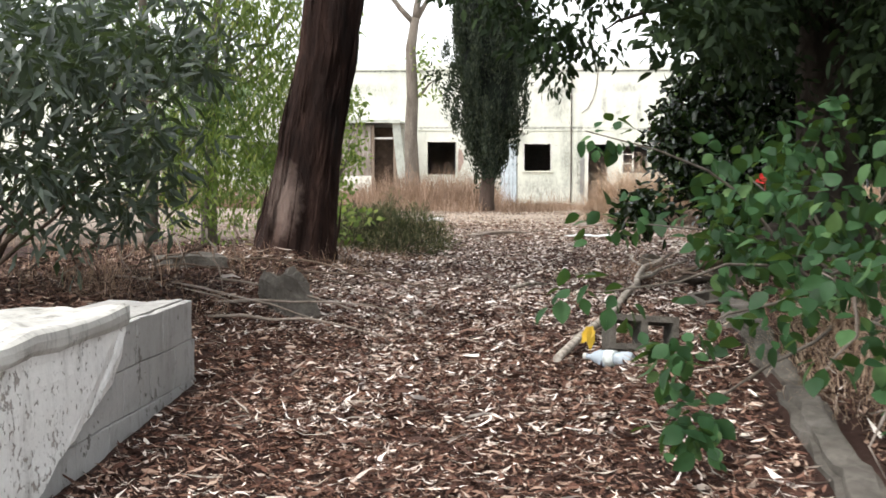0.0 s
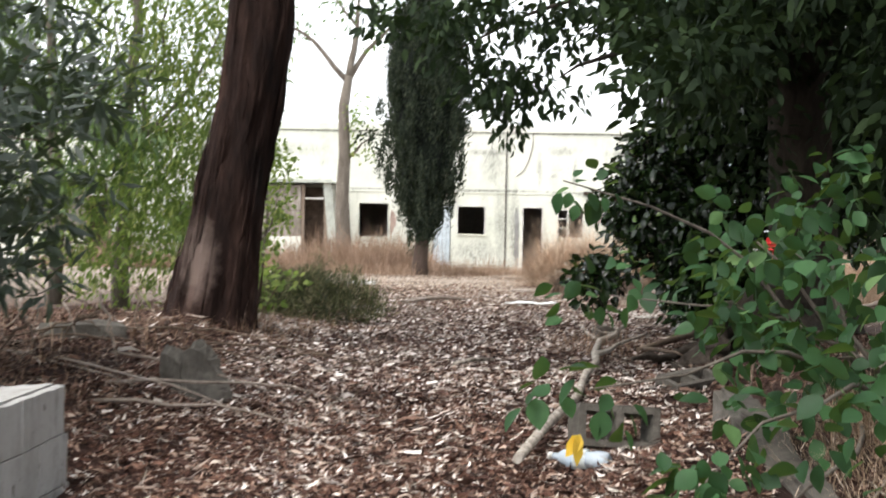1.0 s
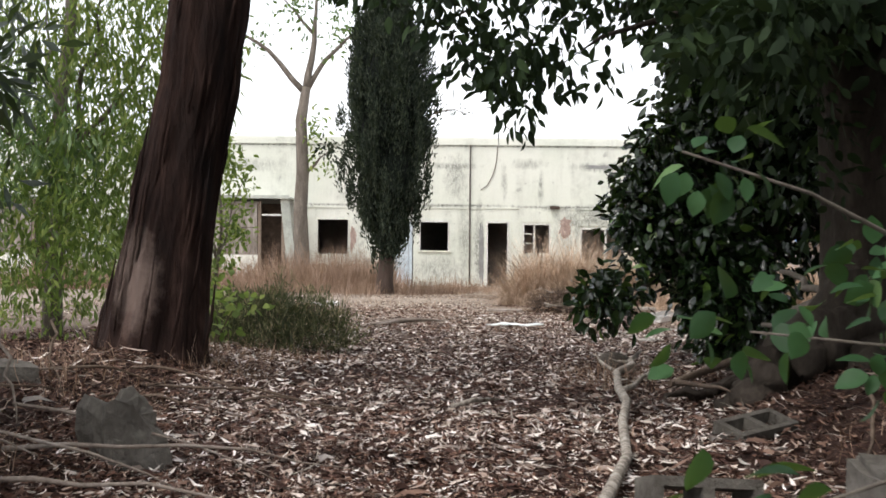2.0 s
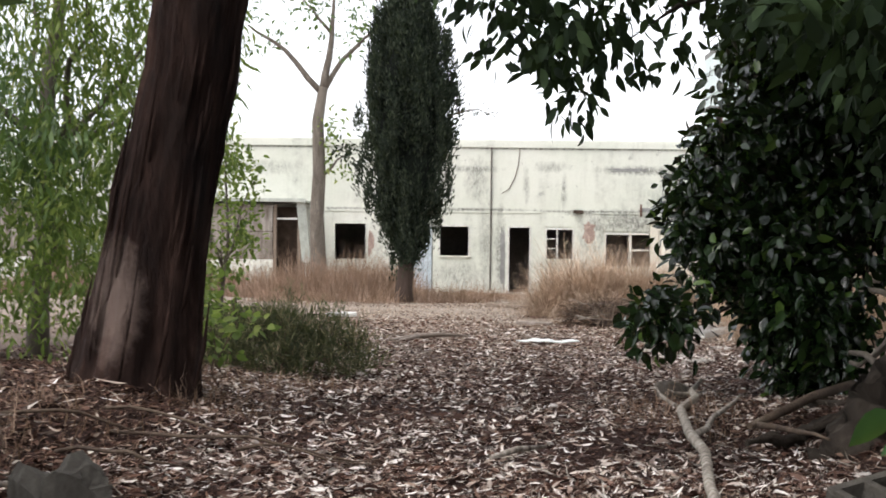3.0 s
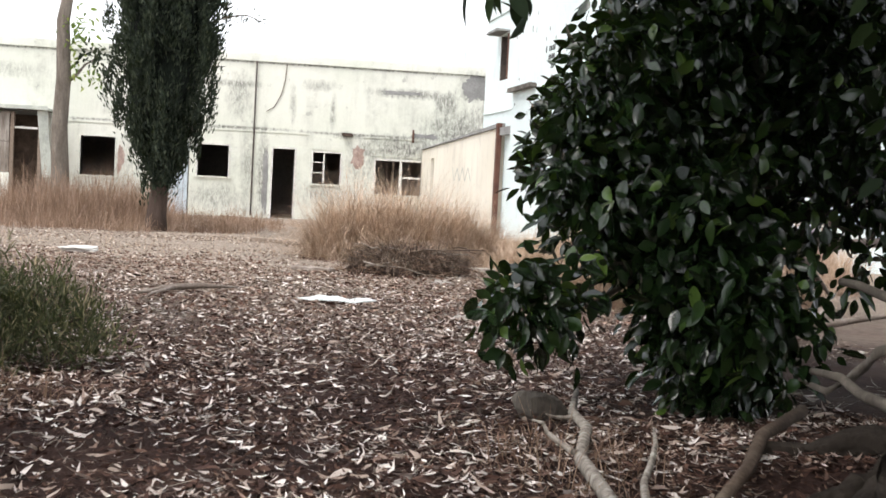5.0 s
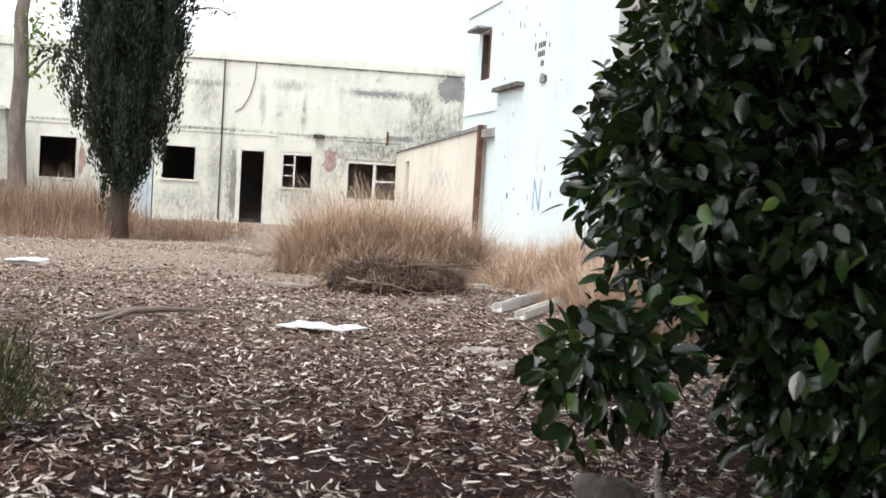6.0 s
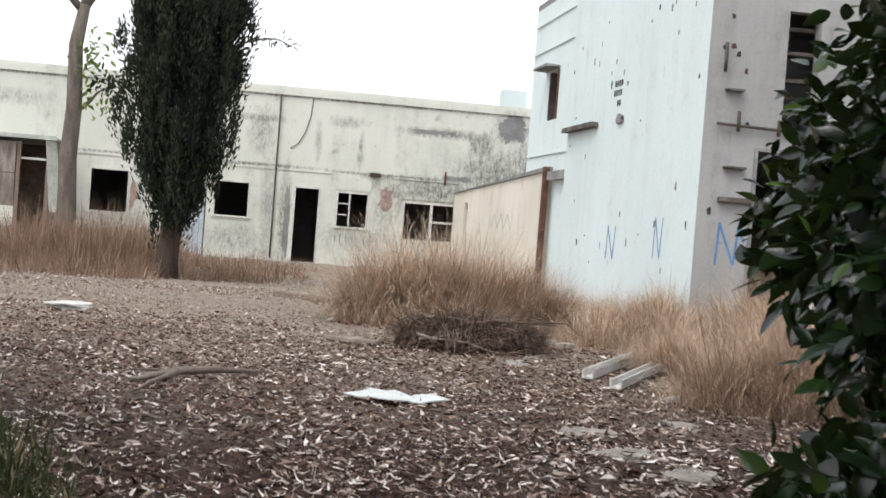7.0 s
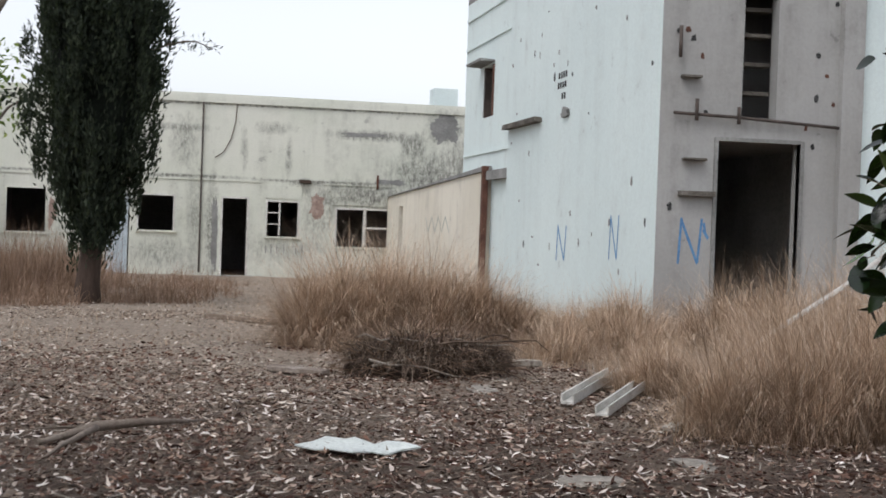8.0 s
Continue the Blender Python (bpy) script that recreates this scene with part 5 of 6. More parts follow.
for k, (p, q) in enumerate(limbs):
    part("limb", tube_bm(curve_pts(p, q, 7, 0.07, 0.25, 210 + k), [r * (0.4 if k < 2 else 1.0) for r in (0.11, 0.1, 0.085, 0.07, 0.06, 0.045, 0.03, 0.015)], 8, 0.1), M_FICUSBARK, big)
over = [(-0.33, 10.2, 2.42, 8), (-0.09, 10.2, 2.38, 10), (0.11, 10.2, 2.42, 10), (0.05, 10.2, 2.21, 8), (0.25, 10.2, 2.11, 9), (0.28, 10.2, 1.88, 5), (0.52, 10.2, 1.91, 4), (0.82, 10.2, 2.3, 6), (0.38, 10.2, 2.39, 8), (0.52, 10.2, 1.79, 2), (0.27, 10.2, 2.01, 7), (0.51, 10.2, 2.01, 9), (0.49, 10.2, 1.84, 6), (0.64, 10.2, 1.91, 6), (0.79, 10.2, 1.92, 3), (0.8, 10.6, 2.5, 14), (1.3, 10.6, 2.6, 14), (0.2, 10.6, 2.6, 12)]
oc = np.concatenate([R.normal(size=(m_, 3)) * np.array([[0.11, 0.22, 0.07]]) + np.array([(x, y, z)]) for x, y, z, m_ in over])
foliage("overhanging_leaves", oc, 11, (0.07, 0.08, 0.06), 0.09, 0.45, M_CANOPY, big, 101, 0.9, 0.5, fine=True)
foliage("hanging_tip", np.array([(0.494, 10.2, 1.57), (0.457, 10.2, 1.602), (0.518, 10.2, 1.689), (0.395, 10.2, 1.589), (0.529, 10.2, 1.739)]), 4, (0.025, 0.03, 0.025), 0.09, 0.42, M_CANOPY, big, 105, 1.2, 0.4, fine=True)
# high and rear clusters are out of view, added to shade lane and roots
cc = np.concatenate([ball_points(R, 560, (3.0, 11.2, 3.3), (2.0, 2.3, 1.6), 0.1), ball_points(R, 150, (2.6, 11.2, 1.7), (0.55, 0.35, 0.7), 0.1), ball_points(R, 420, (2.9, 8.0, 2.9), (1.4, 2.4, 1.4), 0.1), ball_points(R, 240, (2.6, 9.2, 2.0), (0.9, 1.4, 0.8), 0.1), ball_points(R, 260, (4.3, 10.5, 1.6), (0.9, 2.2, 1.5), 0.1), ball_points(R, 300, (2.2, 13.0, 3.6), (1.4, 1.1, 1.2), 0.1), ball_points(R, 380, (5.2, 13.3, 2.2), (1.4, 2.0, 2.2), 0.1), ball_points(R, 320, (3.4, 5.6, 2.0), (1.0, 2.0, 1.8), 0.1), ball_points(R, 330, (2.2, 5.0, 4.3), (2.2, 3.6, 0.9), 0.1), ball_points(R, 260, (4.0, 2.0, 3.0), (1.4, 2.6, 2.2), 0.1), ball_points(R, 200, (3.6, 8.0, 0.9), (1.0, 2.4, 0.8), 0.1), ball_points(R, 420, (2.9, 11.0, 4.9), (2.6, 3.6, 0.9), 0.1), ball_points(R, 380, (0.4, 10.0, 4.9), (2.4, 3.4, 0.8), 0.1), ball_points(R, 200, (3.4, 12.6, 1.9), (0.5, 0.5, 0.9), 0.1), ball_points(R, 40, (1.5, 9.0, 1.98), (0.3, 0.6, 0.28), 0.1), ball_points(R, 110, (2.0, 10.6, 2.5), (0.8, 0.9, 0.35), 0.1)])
bare = (cc[:, 1] < 11.7) & (cc[:, 2] < 2.3) & (np.abs(cc[:, 0] - 0.45 - 0.195 * cc[:, 1]) < 0.36)
cc = cc[~bare]
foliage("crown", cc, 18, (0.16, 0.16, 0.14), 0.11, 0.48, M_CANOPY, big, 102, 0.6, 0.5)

# hibiscus over the kerb wall
hib = empty("hibiscus_shrub", "hibiscus shrub with broad fresh green leaves and red flowers", "shrub")
hends = [(0.66, 5.05, 0.5), (0.9, 4.35, 0.36), (0.98, 4.4, 0.1), (0.8, 6.0, 0.74), (1.3, 5.8, 0.5), (1.45, 6.5, 0.95), (1.6, 6.6, 0.9), (1.6, 5.2, 0.85), (1.55, 4.7, 0.55), (1.85, 7.0, 1.15), (1.35, 6.2, 0.65), (1.7, 6.2, 0.55), (2.0, 5.4, 1.1), (1.75, 4.6, 0.25), (1.95, 4.9, 0.9), (0.62, 5.9, 1.15)]
twigs(hib, (2.0, 6.7, 0.25), hends, 0.014, M_GREYBARK, 230, wob=0.07, sag=0.12)
hc = np.concatenate([R.normal(size=(2 if e[0] < 0.85 else (5 if e[0] < 1.2 else 10), 3)) * (np.array([[0.05, 0.08, 0.05]]) if e[0] < 1.2 else np.array([[0.13, 0.2, 0.12]])) + np.array([e]) for e in hends])
foliage("leaves", hc, 10, (0.06, 0.06, 0.05), 0.085, 0.74, M_HIB, hib, 111, 0.5, 0.8, True, "", 0.9, True)
M_RED = leafy("red_petal", [(0, (0.55, 0.02, 0.025)), (1, (0.7, 0.05, 0.05))], 0.5, 0.2, (0.8, 0.05, 0.05))
M_YELLOW = leafy("yellow_leaf", [(0, (0.65, 0.42, 0.03)), (1, (0.75, 0.5, 0.06))], 0.5, 0.2, (0.8, 0.6, 0.05))
for e in ((1.52, 6.7, 0.92), (1.5, 6.3, 0.52)):
    foliage("flower", np.array([e]), 9, (0.01, 0.01, 0.01), 0.05 if e[2] > 0.6 else 0.025, 0.7, M_RED, hib, 113, 0.0, 1.0, True, "red flower")
foliage("yellow_leaf", np.array([(0.63, 5.0, 0.37)]), 4, (0.012, 0.012, 0.012), 0.075, 0.6, M_YELLOW, hib, 114, 1.0, 0.3, True, "yellowed leaf")

# ---- dry grass ----
def grass_patch(name, label, boxes, n, h, w, mat, seed, lean=0.35, kind="stuff", group="", tuft=70, size=0.09):
    """Dry grass in tufts over ellipses (x, y, rx, ry) of the ground, higher in the middle; the blades arch outwards."""
    rng = np.random.default_rng(seed)
    at, hh, ln = [], [], []
    for x, y, rx, ry in boxes:
        k = max(1, n // tuft)
        r, a = np.sqrt(rng.uniform(0, 1, k)), rng.uniform(0, 2 * np.pi, k)
        th = h * rng.uniform(0.35, 1.2, k) * (1 - 0.45 * r * r)
        tl = rng.normal(size=(k, 2)) * lean * 0.55
        r, a, th, tl = (np.repeat(q, tuft, axis=0) for q in (r, a, th, tl))
        o = rng.normal(size=(k * tuft, 2)) * size
        px, py = x + rx * r * np.cos(a) + o[:, 0], y + ry * r * np.sin(a) + o[:, 1]
        at += [(u, v, ground_at(u, v) - 0.02) for u, v in zip(px, py)]
        hh.append(th * rng.uniform(0.25, 1.15, k * tuft))
        ln.append(o / size * lean * 0.75 + tl + rng.normal(size=(k * tuft, 2)) * lean * 0.55)
    m_ = len(at)
    ln = np.concatenate(ln)
    ln = np.concatenate([ln, np.zeros((m_, 1))], 1)
    big_ = np.linalg.norm(ln, axis=1, keepdims=True)
    ln = ln / np.maximum(1, big_ / 1.35)
    return tagged(blade_mesh(name, at, np.concatenate(hh), ln, w * rng.uniform(0.6, 1.4, m_), mat, droop=0.5), label, "grass", group, kind)


def hay_clump(name, label, tussocks, n, w, mat, seed, group="grass clumps", wisp=36):
    """A matted stand of dry grass: wisps that rise from each tussock (x, y, radius, height) and bow over in many directions."""
    rng = np.random.default_rng(seed)
    at, hh, ln, bows = [], [], [], []
    for x, y, r0, h in tussocks:
        k = max(1, n // wisp)
        r, a = np.sqrt(rng.uniform(0, 1, k)), rng.uniform(0, 2 * np.pi, k)
        cx, cy = x + r0 * r * np.cos(a), y + r0 * r * np.sin(a)
        tall = h * rng.uniform(0.55, 1.18, k) * (1.15 - 0.3 * r * r)
        m_ = np.abs(0.1 + 0.55 * r ** 1.5 + rng.normal(size=k) * 0.34)
        b = a + rng.normal(size=k) * 1.1
        bend = np.abs(rng.normal(size=k)) * 1.25 + 0.4 + 0.7 * r
        cx, cy, tall, m_, b, bend = (np.repeat(q, wisp) for q in (cx, cy, tall, m_, b, bend))
        px, py = cx + rng.normal(size=k * wisp) * 0.035, cy + rng.normal(size=k * wisp) * 0.035
        at += [(u, v, ground_at(u, v) - 0.02) for u, v in zip(px, py)]
        hh.append(tall * rng.uniform(0.4, 1.15, k * wisp))
        b = b + rng.normal(size=k * wisp) * 0.35
        m_ = np.abs(m_ + rng.normal(size=k * wisp) * 0.13)
        ln.append(np.stack([m_ * np.cos(b), m_ * np.sin(b), np.zeros(k * wisp)], 1))
        bows.append(bend * rng.uniform(0.5, 1.6, k * wisp))
    return tagged(blade_mesh(name, at, np.concatenate(hh), np.concatenate(ln), w * rng.uniform(0.5, 1.6, len(at)), mat, seed=seed, bow=np.concatenate(bows)), label, "grass", group, "stuff")


hay_clump("dry_grass_clump", "tall golden dry grass clump in the courtyard", [(1.5, 26.2, 0.4, 1.1), (1.95, 26.3, 0.55, 1.3), (2.5, 26.4, 0.55, 1.25), (3.05, 26.6, 0.5, 1.1), (3.5, 26.9, 0.5, 0.85), (2.2, 27.1, 0.7, 1.2)], 5600, 0.005, M_STRAW, 1)
hay_clump("dry_grass_clump", "dry straw-coloured grass clump by the beams", [(3.45, 20.0, 0.25, 0.6), (3.95, 19.95, 0.4, 0.85), (4.5, 20.0, 0.5, 1.1), (5.05, 20.4, 0.55, 1.25), (4.2, 20.9, 0.4, 0.8), (4.85, 21.6, 0.6, 1.15), (5.6, 21.2, 0.6, 1.25), (3.85, 22.3, 0.35, 0.55)], 6000, 0.0034, M_STRAW, 2)
hay_clump("dry_grass_clump", "bushy dry grass at the foot of the white block", [(3.8, 25.0, 0.35, 0.5), (4.6, 25.2, 0.45, 0.7), (4.55, 27.3, 0.35, 0.5), (5.2, 27.0, 0.4, 0.8), (5.5, 28.6, 0.3, 0.6), (6.3, 26.6, 0.6, 1.0), (7.2, 26.4, 0.8, 1.2), (8.2, 26.2, 0.9, 1.3), (6.0, 24.6, 0.6, 1.0), (7.0, 23.6, 0.9, 1.2)], 2600, 0.005, M_STRAW, 14)
grass_patch("dry_grass_strip", "thin dry grass along the white block", [(4.6, 27.0, 0.8, 0.7), (5.3, 27.2, 0.6, 0.9), (5.3, 29.2, 0.5, 1.5), (5.6, 33, 0.35, 2.5), (4.2, 24.6, 0.9, 1.0)], 3000, 0.75, 0.003, M_STRAW, 3, 0.75)
grass_patch("dry_grass_strip", "tall dry grass before the dark doorway", [(6.6, 27.2, 1.0, 0.8), (8.2, 26.5, 1.2, 1.2), (7.4, 28.9, 0.5, 0.5), (6.2, 24.5, 0.9, 1.2)], 5000, 1.15, 0.003, M_STRAW, 13, 0.75)
grass_patch("dry_grass_strip", "dry grass along the cream wall and facade", [(5.9, 44, 0.7, 3.0), (5.0, 50, 1.6, 2.5), (3.9, 40, 1.6, 2.5)], 1500, 0.7, 0.012, M_STRAW, 4, 0.35)
grass_patch("brown_reeds", "tall brown dry grass before the long building", [(-2.3, 38.3, 0.9, 1.6), (-4.5, 41.5, 2.2, 3.5), (-7.5, 43.0, 2.2, 3.5), (-2.6, 42, 1.6, 4.0), (-3.3, 37.0, 1.6, 2.0), (-11, 43, 2.5, 4)], 5200, 1.45, 0.011, M_REED, 5, 0.36, tuft=24, size=0.14)
grass_patch("brown_reeds", "sparse low dry grass round the cypress", [(-1.0, 35.2, 1.6, 1.2), (0.2, 39.5, 1.1, 4.0), (-0.4, 47, 2.4, 4.5), (-3.0, 33.0, 1.5, 1.0)], 2200, 0.62, 0.01, M_REED, 6, 0.5, tuft=20, size=0.12)
grass_patch("short_dry_grass", "thin short dry grass on the courtyard", [(-1, 28, 4.5, 4.0), (1, 33, 4.5, 4.0), (1.5, 44, 3.5, 7.0), (-4, 25, 3, 4.0)], 3200, 0.14, 0.007, M_STRAW, 7, 0.8, tuft=9, size=0.1)
grass_patch("dry_tufts", "withered grass tufts at the tree foot", [(-1.45, 12.0, 0.3, 0.5), (-1.3, 13.6, 0.5, 0.9), (-2.4, 14.4, 0.8, 0.8), (-3.2, 10.5, 0.8, 1.3), (-2.6, 8.4, 0.7, 0.9), (2.2, 6.2, 0.5, 0.9), (2.4, 8.4, 0.7, 1.0), (-5.2, 13, 1.6, 2), (-6, 17, 2, 2), (2.0, 4.8, 0.35, 1.6), (2.1, 7.2, 0.5, 1.0), (1.75, 6.4, 0.2, 1.4), (-2.0, 7.6, 0.5, 0.7), (-1.9, 10.2, 0.5, 1.2), (1.3, 12.4, 0.35, 0.9)], 700, 0.32, 0.005, M_REED, 8, 0.9, tuft=12)

grass_patch("loose_stalks", "long pale stalks bowing out of the dry grass", [(1.9, 26.2, 0.8, 0.7), (3.0, 26.5, 0.8, 0.7), (3.5, 20.0, 0.4, 0.4), (4.4, 20.0, 0.6, 0.5), (5.2, 20.5, 0.7, 0.7), (4.7, 22.0, 0.7, 0.7)], 900, 1.25, 0.005, M_STRAW, 21, 1.1, tuft=5, size=0.1)
grass_patch("withered_grass", "dark withered grass matted under the clumps", [(2.0, 26.1, 1.0, 0.6), (3.1, 26.5, 0.8, 0.7), (4.0, 19.9, 0.7, 0.45), (5.0, 20.2, 0.7, 0.6)], 7500, 0.85, 0.003, M_REED, 22, 1.4, tuft=60, size=0.15)
grass_patch("straw_tangle", "matted straw hanging over the kerb wall", [(1.75, 5.7, 0.22, 1.0), (1.95, 6.6, 0.3, 0.6)], 1500, 0.42, 0.003, M_STRAW, 23, 1.5, tuft=25)

# ---- dead brush, boards and litter ----
heap = empty("brush_heap", "dark heap of dead roots and brush", "brush")
hb = bmesh.new()
bmesh.ops.create_icosphere(hb, subdivisions=4, radius=1.0)
for v in hb.verts:
    k = 1 + 0.25 * noise.noise(v.co * 2.2) + 0.15 * noise.noise(v.co * 6)
    v.co = Vector((2.1 + v.co.x * 0.7 * k, 23.4 + v.co.y * 0.42 * k, 0.02 + v.co.z * 0.3 * k))
part("mound", hb, M_MOULD, heap)
hr = np.random.default_rng(15)
hp = ball_points(hr, 1500, (2.1, 23.35, 0.08), (0.75, 0.5, 0.3), 0.4)
hp = hp[hp[:, 2] > 0]
leaf_mesh("brush", hp, hr.normal(size=hp.shape) * np.array([[1, 0.6, 0.5]]), hr.normal(size=hp.shape), hr.uniform(0.12, 0.4, len(hp)), 0.009, M_REED, heap)
ha = hr.uniform(0, 6.28, 5200)
hu = np.sqrt(hr.uniform(0, 1, 5200))
hs = np.stack([2.1 + 0.74 * hu * np.cos(ha), 23.35 + 0.45 * hu * np.sin(ha), 0.04 + 0.26 * np.sqrt(1 - 0.9 * hu * hu)], 1)
blade_mesh("root_mat", hs, hr.uniform(0.1, 0.32, 5200), np.stack([1.3 * np.cos(ha), 1.3 * np.sin(ha), 0 * ha], 1) + hr.normal(size=(5200, 3)) * 0.6, 0.0055, M_DEADROOT, heap, "dry matted roots drooping from the heap", droop=0.75, seed=16)
hx = random.Random(31)
for k in range(26):
    a, e = (2.1 + hx.uniform(-0.6, 0.6), 23.2 + hx.uniform(-0.3, 0.3), hx.uniform(0.1, 0.3)), (2.1 + hx.uniform(-0.95, 0.95), 22.95 + hx.uniform(-0.2, 0.4), hx.uniform(0.0, 0.38))
    part("root", tube_bm(curve_pts(a, e, 6, 0.07, 0.05, 300 + k), [0.012, 0.011, 0.01, 0.008, 0.007, 0.005, 0.002], 6), M_DEADWOOD if k % 3 == 0 else M_TWIG, heap)

sheet_bm = bmesh.new()
so = [(x, 19.26 + 1.5 * (y - 19.3)) for x, y in [(0.56, 19.36), (0.66, 19.27), (0.74, 19.24), (0.84, 19.12), (0.95, 19.17), (1.04, 19.13), (1.12, 19.2), (1.25, 19.24), (1.18, 19.34), (1.1, 19.42), (1.02, 19.38), (0.93, 19.5), (0.86, 19.44), (0.76, 19.5), (0.68, 19.44)]]
va = [sheet_bm.verts.new((x, y, 0.045 + 0.007 * math.sin(x * 17) + ground_at(x, y))) for x, y in so]
vb = [sheet_bm.verts.new((x, y, 0.036 + 0.007 * math.sin(x * 17) + ground_at(x, y))) for x, y in so]
sheet_bm.faces.new(va), sheet_bm.faces.new(vb[::-1])
for k in range(len(so)):
    sheet_bm.faces.new([va[k], vb[k], vb[(k + 1) % len(so)], va[(k + 1) % len(so)]])
M_SHEET = two_scale("white_board", (0.6, 0.64, 0.62), (0.72, 0.77, 0.74), (0.78, 0.82, 0.8), 4, 40, 0.6)
tagged(part("broken_sheet", sheet_bm, M_SHEET), "jagged broken white sheet lying on leaves", "sheet")
lump("paper_scrap", "crumpled white paper scrap on the ground", "paper", (-1.95, 25.2, 0.05), (0.4, 0.32, 0.07), M_PAINTED, 31.0, 0.4, 20)
lump("paper_scrap", "small white paper scrap by the grass", "paper", (3.15, 20.2, 0.03), (0.2, 0.12, 0.05), M_PAINTED, 33.0, 0.4, 50)


def board(name, label, a, b, w, h, mat, group=""):
    """A plank lying from a to b."""
    a, b = (Vector((p[0], p[1], ground_at(p[0], p[1]) + p[2])) for p in (a, b))
    d = b - a
    bm = box_bm(0, d.length, -w / 2, w / 2, 0, h, rough=0.006)
    bmesh.ops.bevel(bm, geom=bm.edges[:], offset=min(w, h) * 0.12, segments=1, affect="EDGES")
    ob = tagged(part(name, bm, mat), label, "board", group)
    ob.matrix_world = Matrix.Translation(a) @ d.to_track_quat("X", "Z").to_matrix().to_4x4()
    return ob


board("plank", "short weathered board on the ground", (0.74, 23.55, 0.01), (1.18, 23.15, 0.01), 0.13, 0.05, M_DRYWOOD, "planks")
board("plank", "long grey board lying by the grass", (0.4, 29.75, 0.01), (1.28, 29.05, 0.01), 0.13, 0.07, M_PLANK, "planks")
board("plank", "pale board half hidden in grass", (2.75, 23.9, 0.03), (3.3, 24.1, 0.03), 0.14, 0.05, M_DEADWOOD, "planks")


def channel(a, b):
    """A painted U-shaped beam."""
    a, b = Vector(a), Vector(b)
    d = b - a
    be = empty("painted_beam", "white painted metal channel beam lying in grass", "beam", "beams")
    for nm, x in (("web", (-0.05, 0.05, 0.0, 0.015)), ("flange", (-0.05, -0.037, 0.0155, 0.075)), ("flange", (0.037, 0.05, 0.0155, 0.075))):
        part(nm, box_bm(0, d.length, x[0], x[1], x[2], x[3], rough=0.003), M_PAINTED, be)
    be.matrix_world = Matrix.Translation(a) @ d.to_track_quat("X", "Z").to_matrix().to_4x4()


channel((2.78, 21.42, 0.02), (3.7, 23.1, 0.05))
channel((2.86, 20.85, 0.01), (3.7, 22.3, 0.06))
pole = tagged(part("pale_pole", tube_bm([(3.8, 21.7, 0.03), (4.7, 22.0, 0.56), (5.36, 22.0, 0.98), (5.7, 22.1, 1.2)], [0.022] * 4, 8), M_PAINTED), "pale pole leaning through the dry grass", "pole")


def stick(name, label, pts, radii, mat, forks=(), group=""):
    s = empty(name, label, "branch", group)
    part("stem", tube_bm(pts, radii, 9, 0.25, len(pts)), mat, s)
    for p, q, r in forks:
        part("side_branch", tube_bm(curve_pts(p, q, 5, 0.02, 0.0, int(p[0] * 100)), [r, r * 0.9, r * 0.8, r * 0.65, r * 0.5, r * 0.3], 7, 0.2), mat, s)
    return s


stick("fallen_branch", "long bleached fallen branch lying along the lane", [(0.5, 6.95, -0.02), (0.66, 7.7, 0.03), (0.86, 8.6, 0.06), (0.98, 9.7, 0.07), (1.12, 10.6, 0.08), (1.16, 11.3, 0.08), (1.27, 12.3, 0.09), (1.46, 12.9, 0.1), (1.5, 13.3, 0.1), (1.64, 13.75, 0.14)], [0.022, 0.026, 0.026, 0.026, 0.026, 0.027, 0.027, 0.024, 0.02, 0.013], M_DEADWOOD, [((1.16, 11.2, 0.08), (1.7, 12.7, 0.14), 0.02), ((1.27, 12.3, 0.1), (1.12, 12.5, 0.2), 0.014), ((1.5, 13.2, 0.1), (1.3, 13.0, 0.14), 0.012)])
stick("dead_branch", "dark weathered branch lying on leaf litter", [(-0.85, 19.5, 0.03), (-0.55, 20.0, 0.05), (-0.3, 20.1, 0.06), (0.1, 20.4, 0.03)], [0.014, 0.03, 0.027, 0.008], M_DRYWOOD, [((-0.55, 19.95, 0.05), (-0.8, 18.9, 0.03), 0.02), ((-0.4, 20.05, 0.06), (-0.95, 19.75, 0.05), 0.012)], "dead branches")
stick("dead_branch", "bare branch lying by the ficus", [(3.2, 15.9, 0.55), (3.8, 16.4, 0.92), (4.4, 16.6, 0.84), (5.2, 16.9, 0.9)], [0.05, 0.045, 0.04, 0.025], M_DRYWOOD, [((3.8, 16.4, 0.9), (4.6, 17.2, 0.4), 0.04)], "dead branches")
stick("dead_branch", "bare branch on the ground behind the ficus", [(3.6, 15.9, 0.08), (4.4, 17.6, 0.12), (5.2, 18.6, 0.12), (5.9, 20.4, 0.15)], [0.055, 0.05, 0.04, 0.025], M_DRYWOOD, [((4.4, 17.6, 0.1), (5.4, 17.4, 0.3), 0.04)], "dead branches")
stick("dead_branch", "thick dry root running over leaf litter", [(1.5, 11.45, 0.1), (1.8, 11.9, 0.14), (2.1, 12.5, 0.16), (2.45, 12.9, 0.2)], [0.018, 0.026, 0.03, 0.03], M_TWIG, [((1.55, 11.5, 0.1), (1.75, 10.8, 0.12), 0.02)], "dead branches")
stick("dead_branch", "small pale stick on leaf litter", [(0.12, 10.6, 0.04), (0.25, 10.75, 0.06), (0.4, 11.0, 0.04)], [0.012, 0.016, 0.008], M_DEADWOOD, [], "dead branches")
sr = random.Random(9)
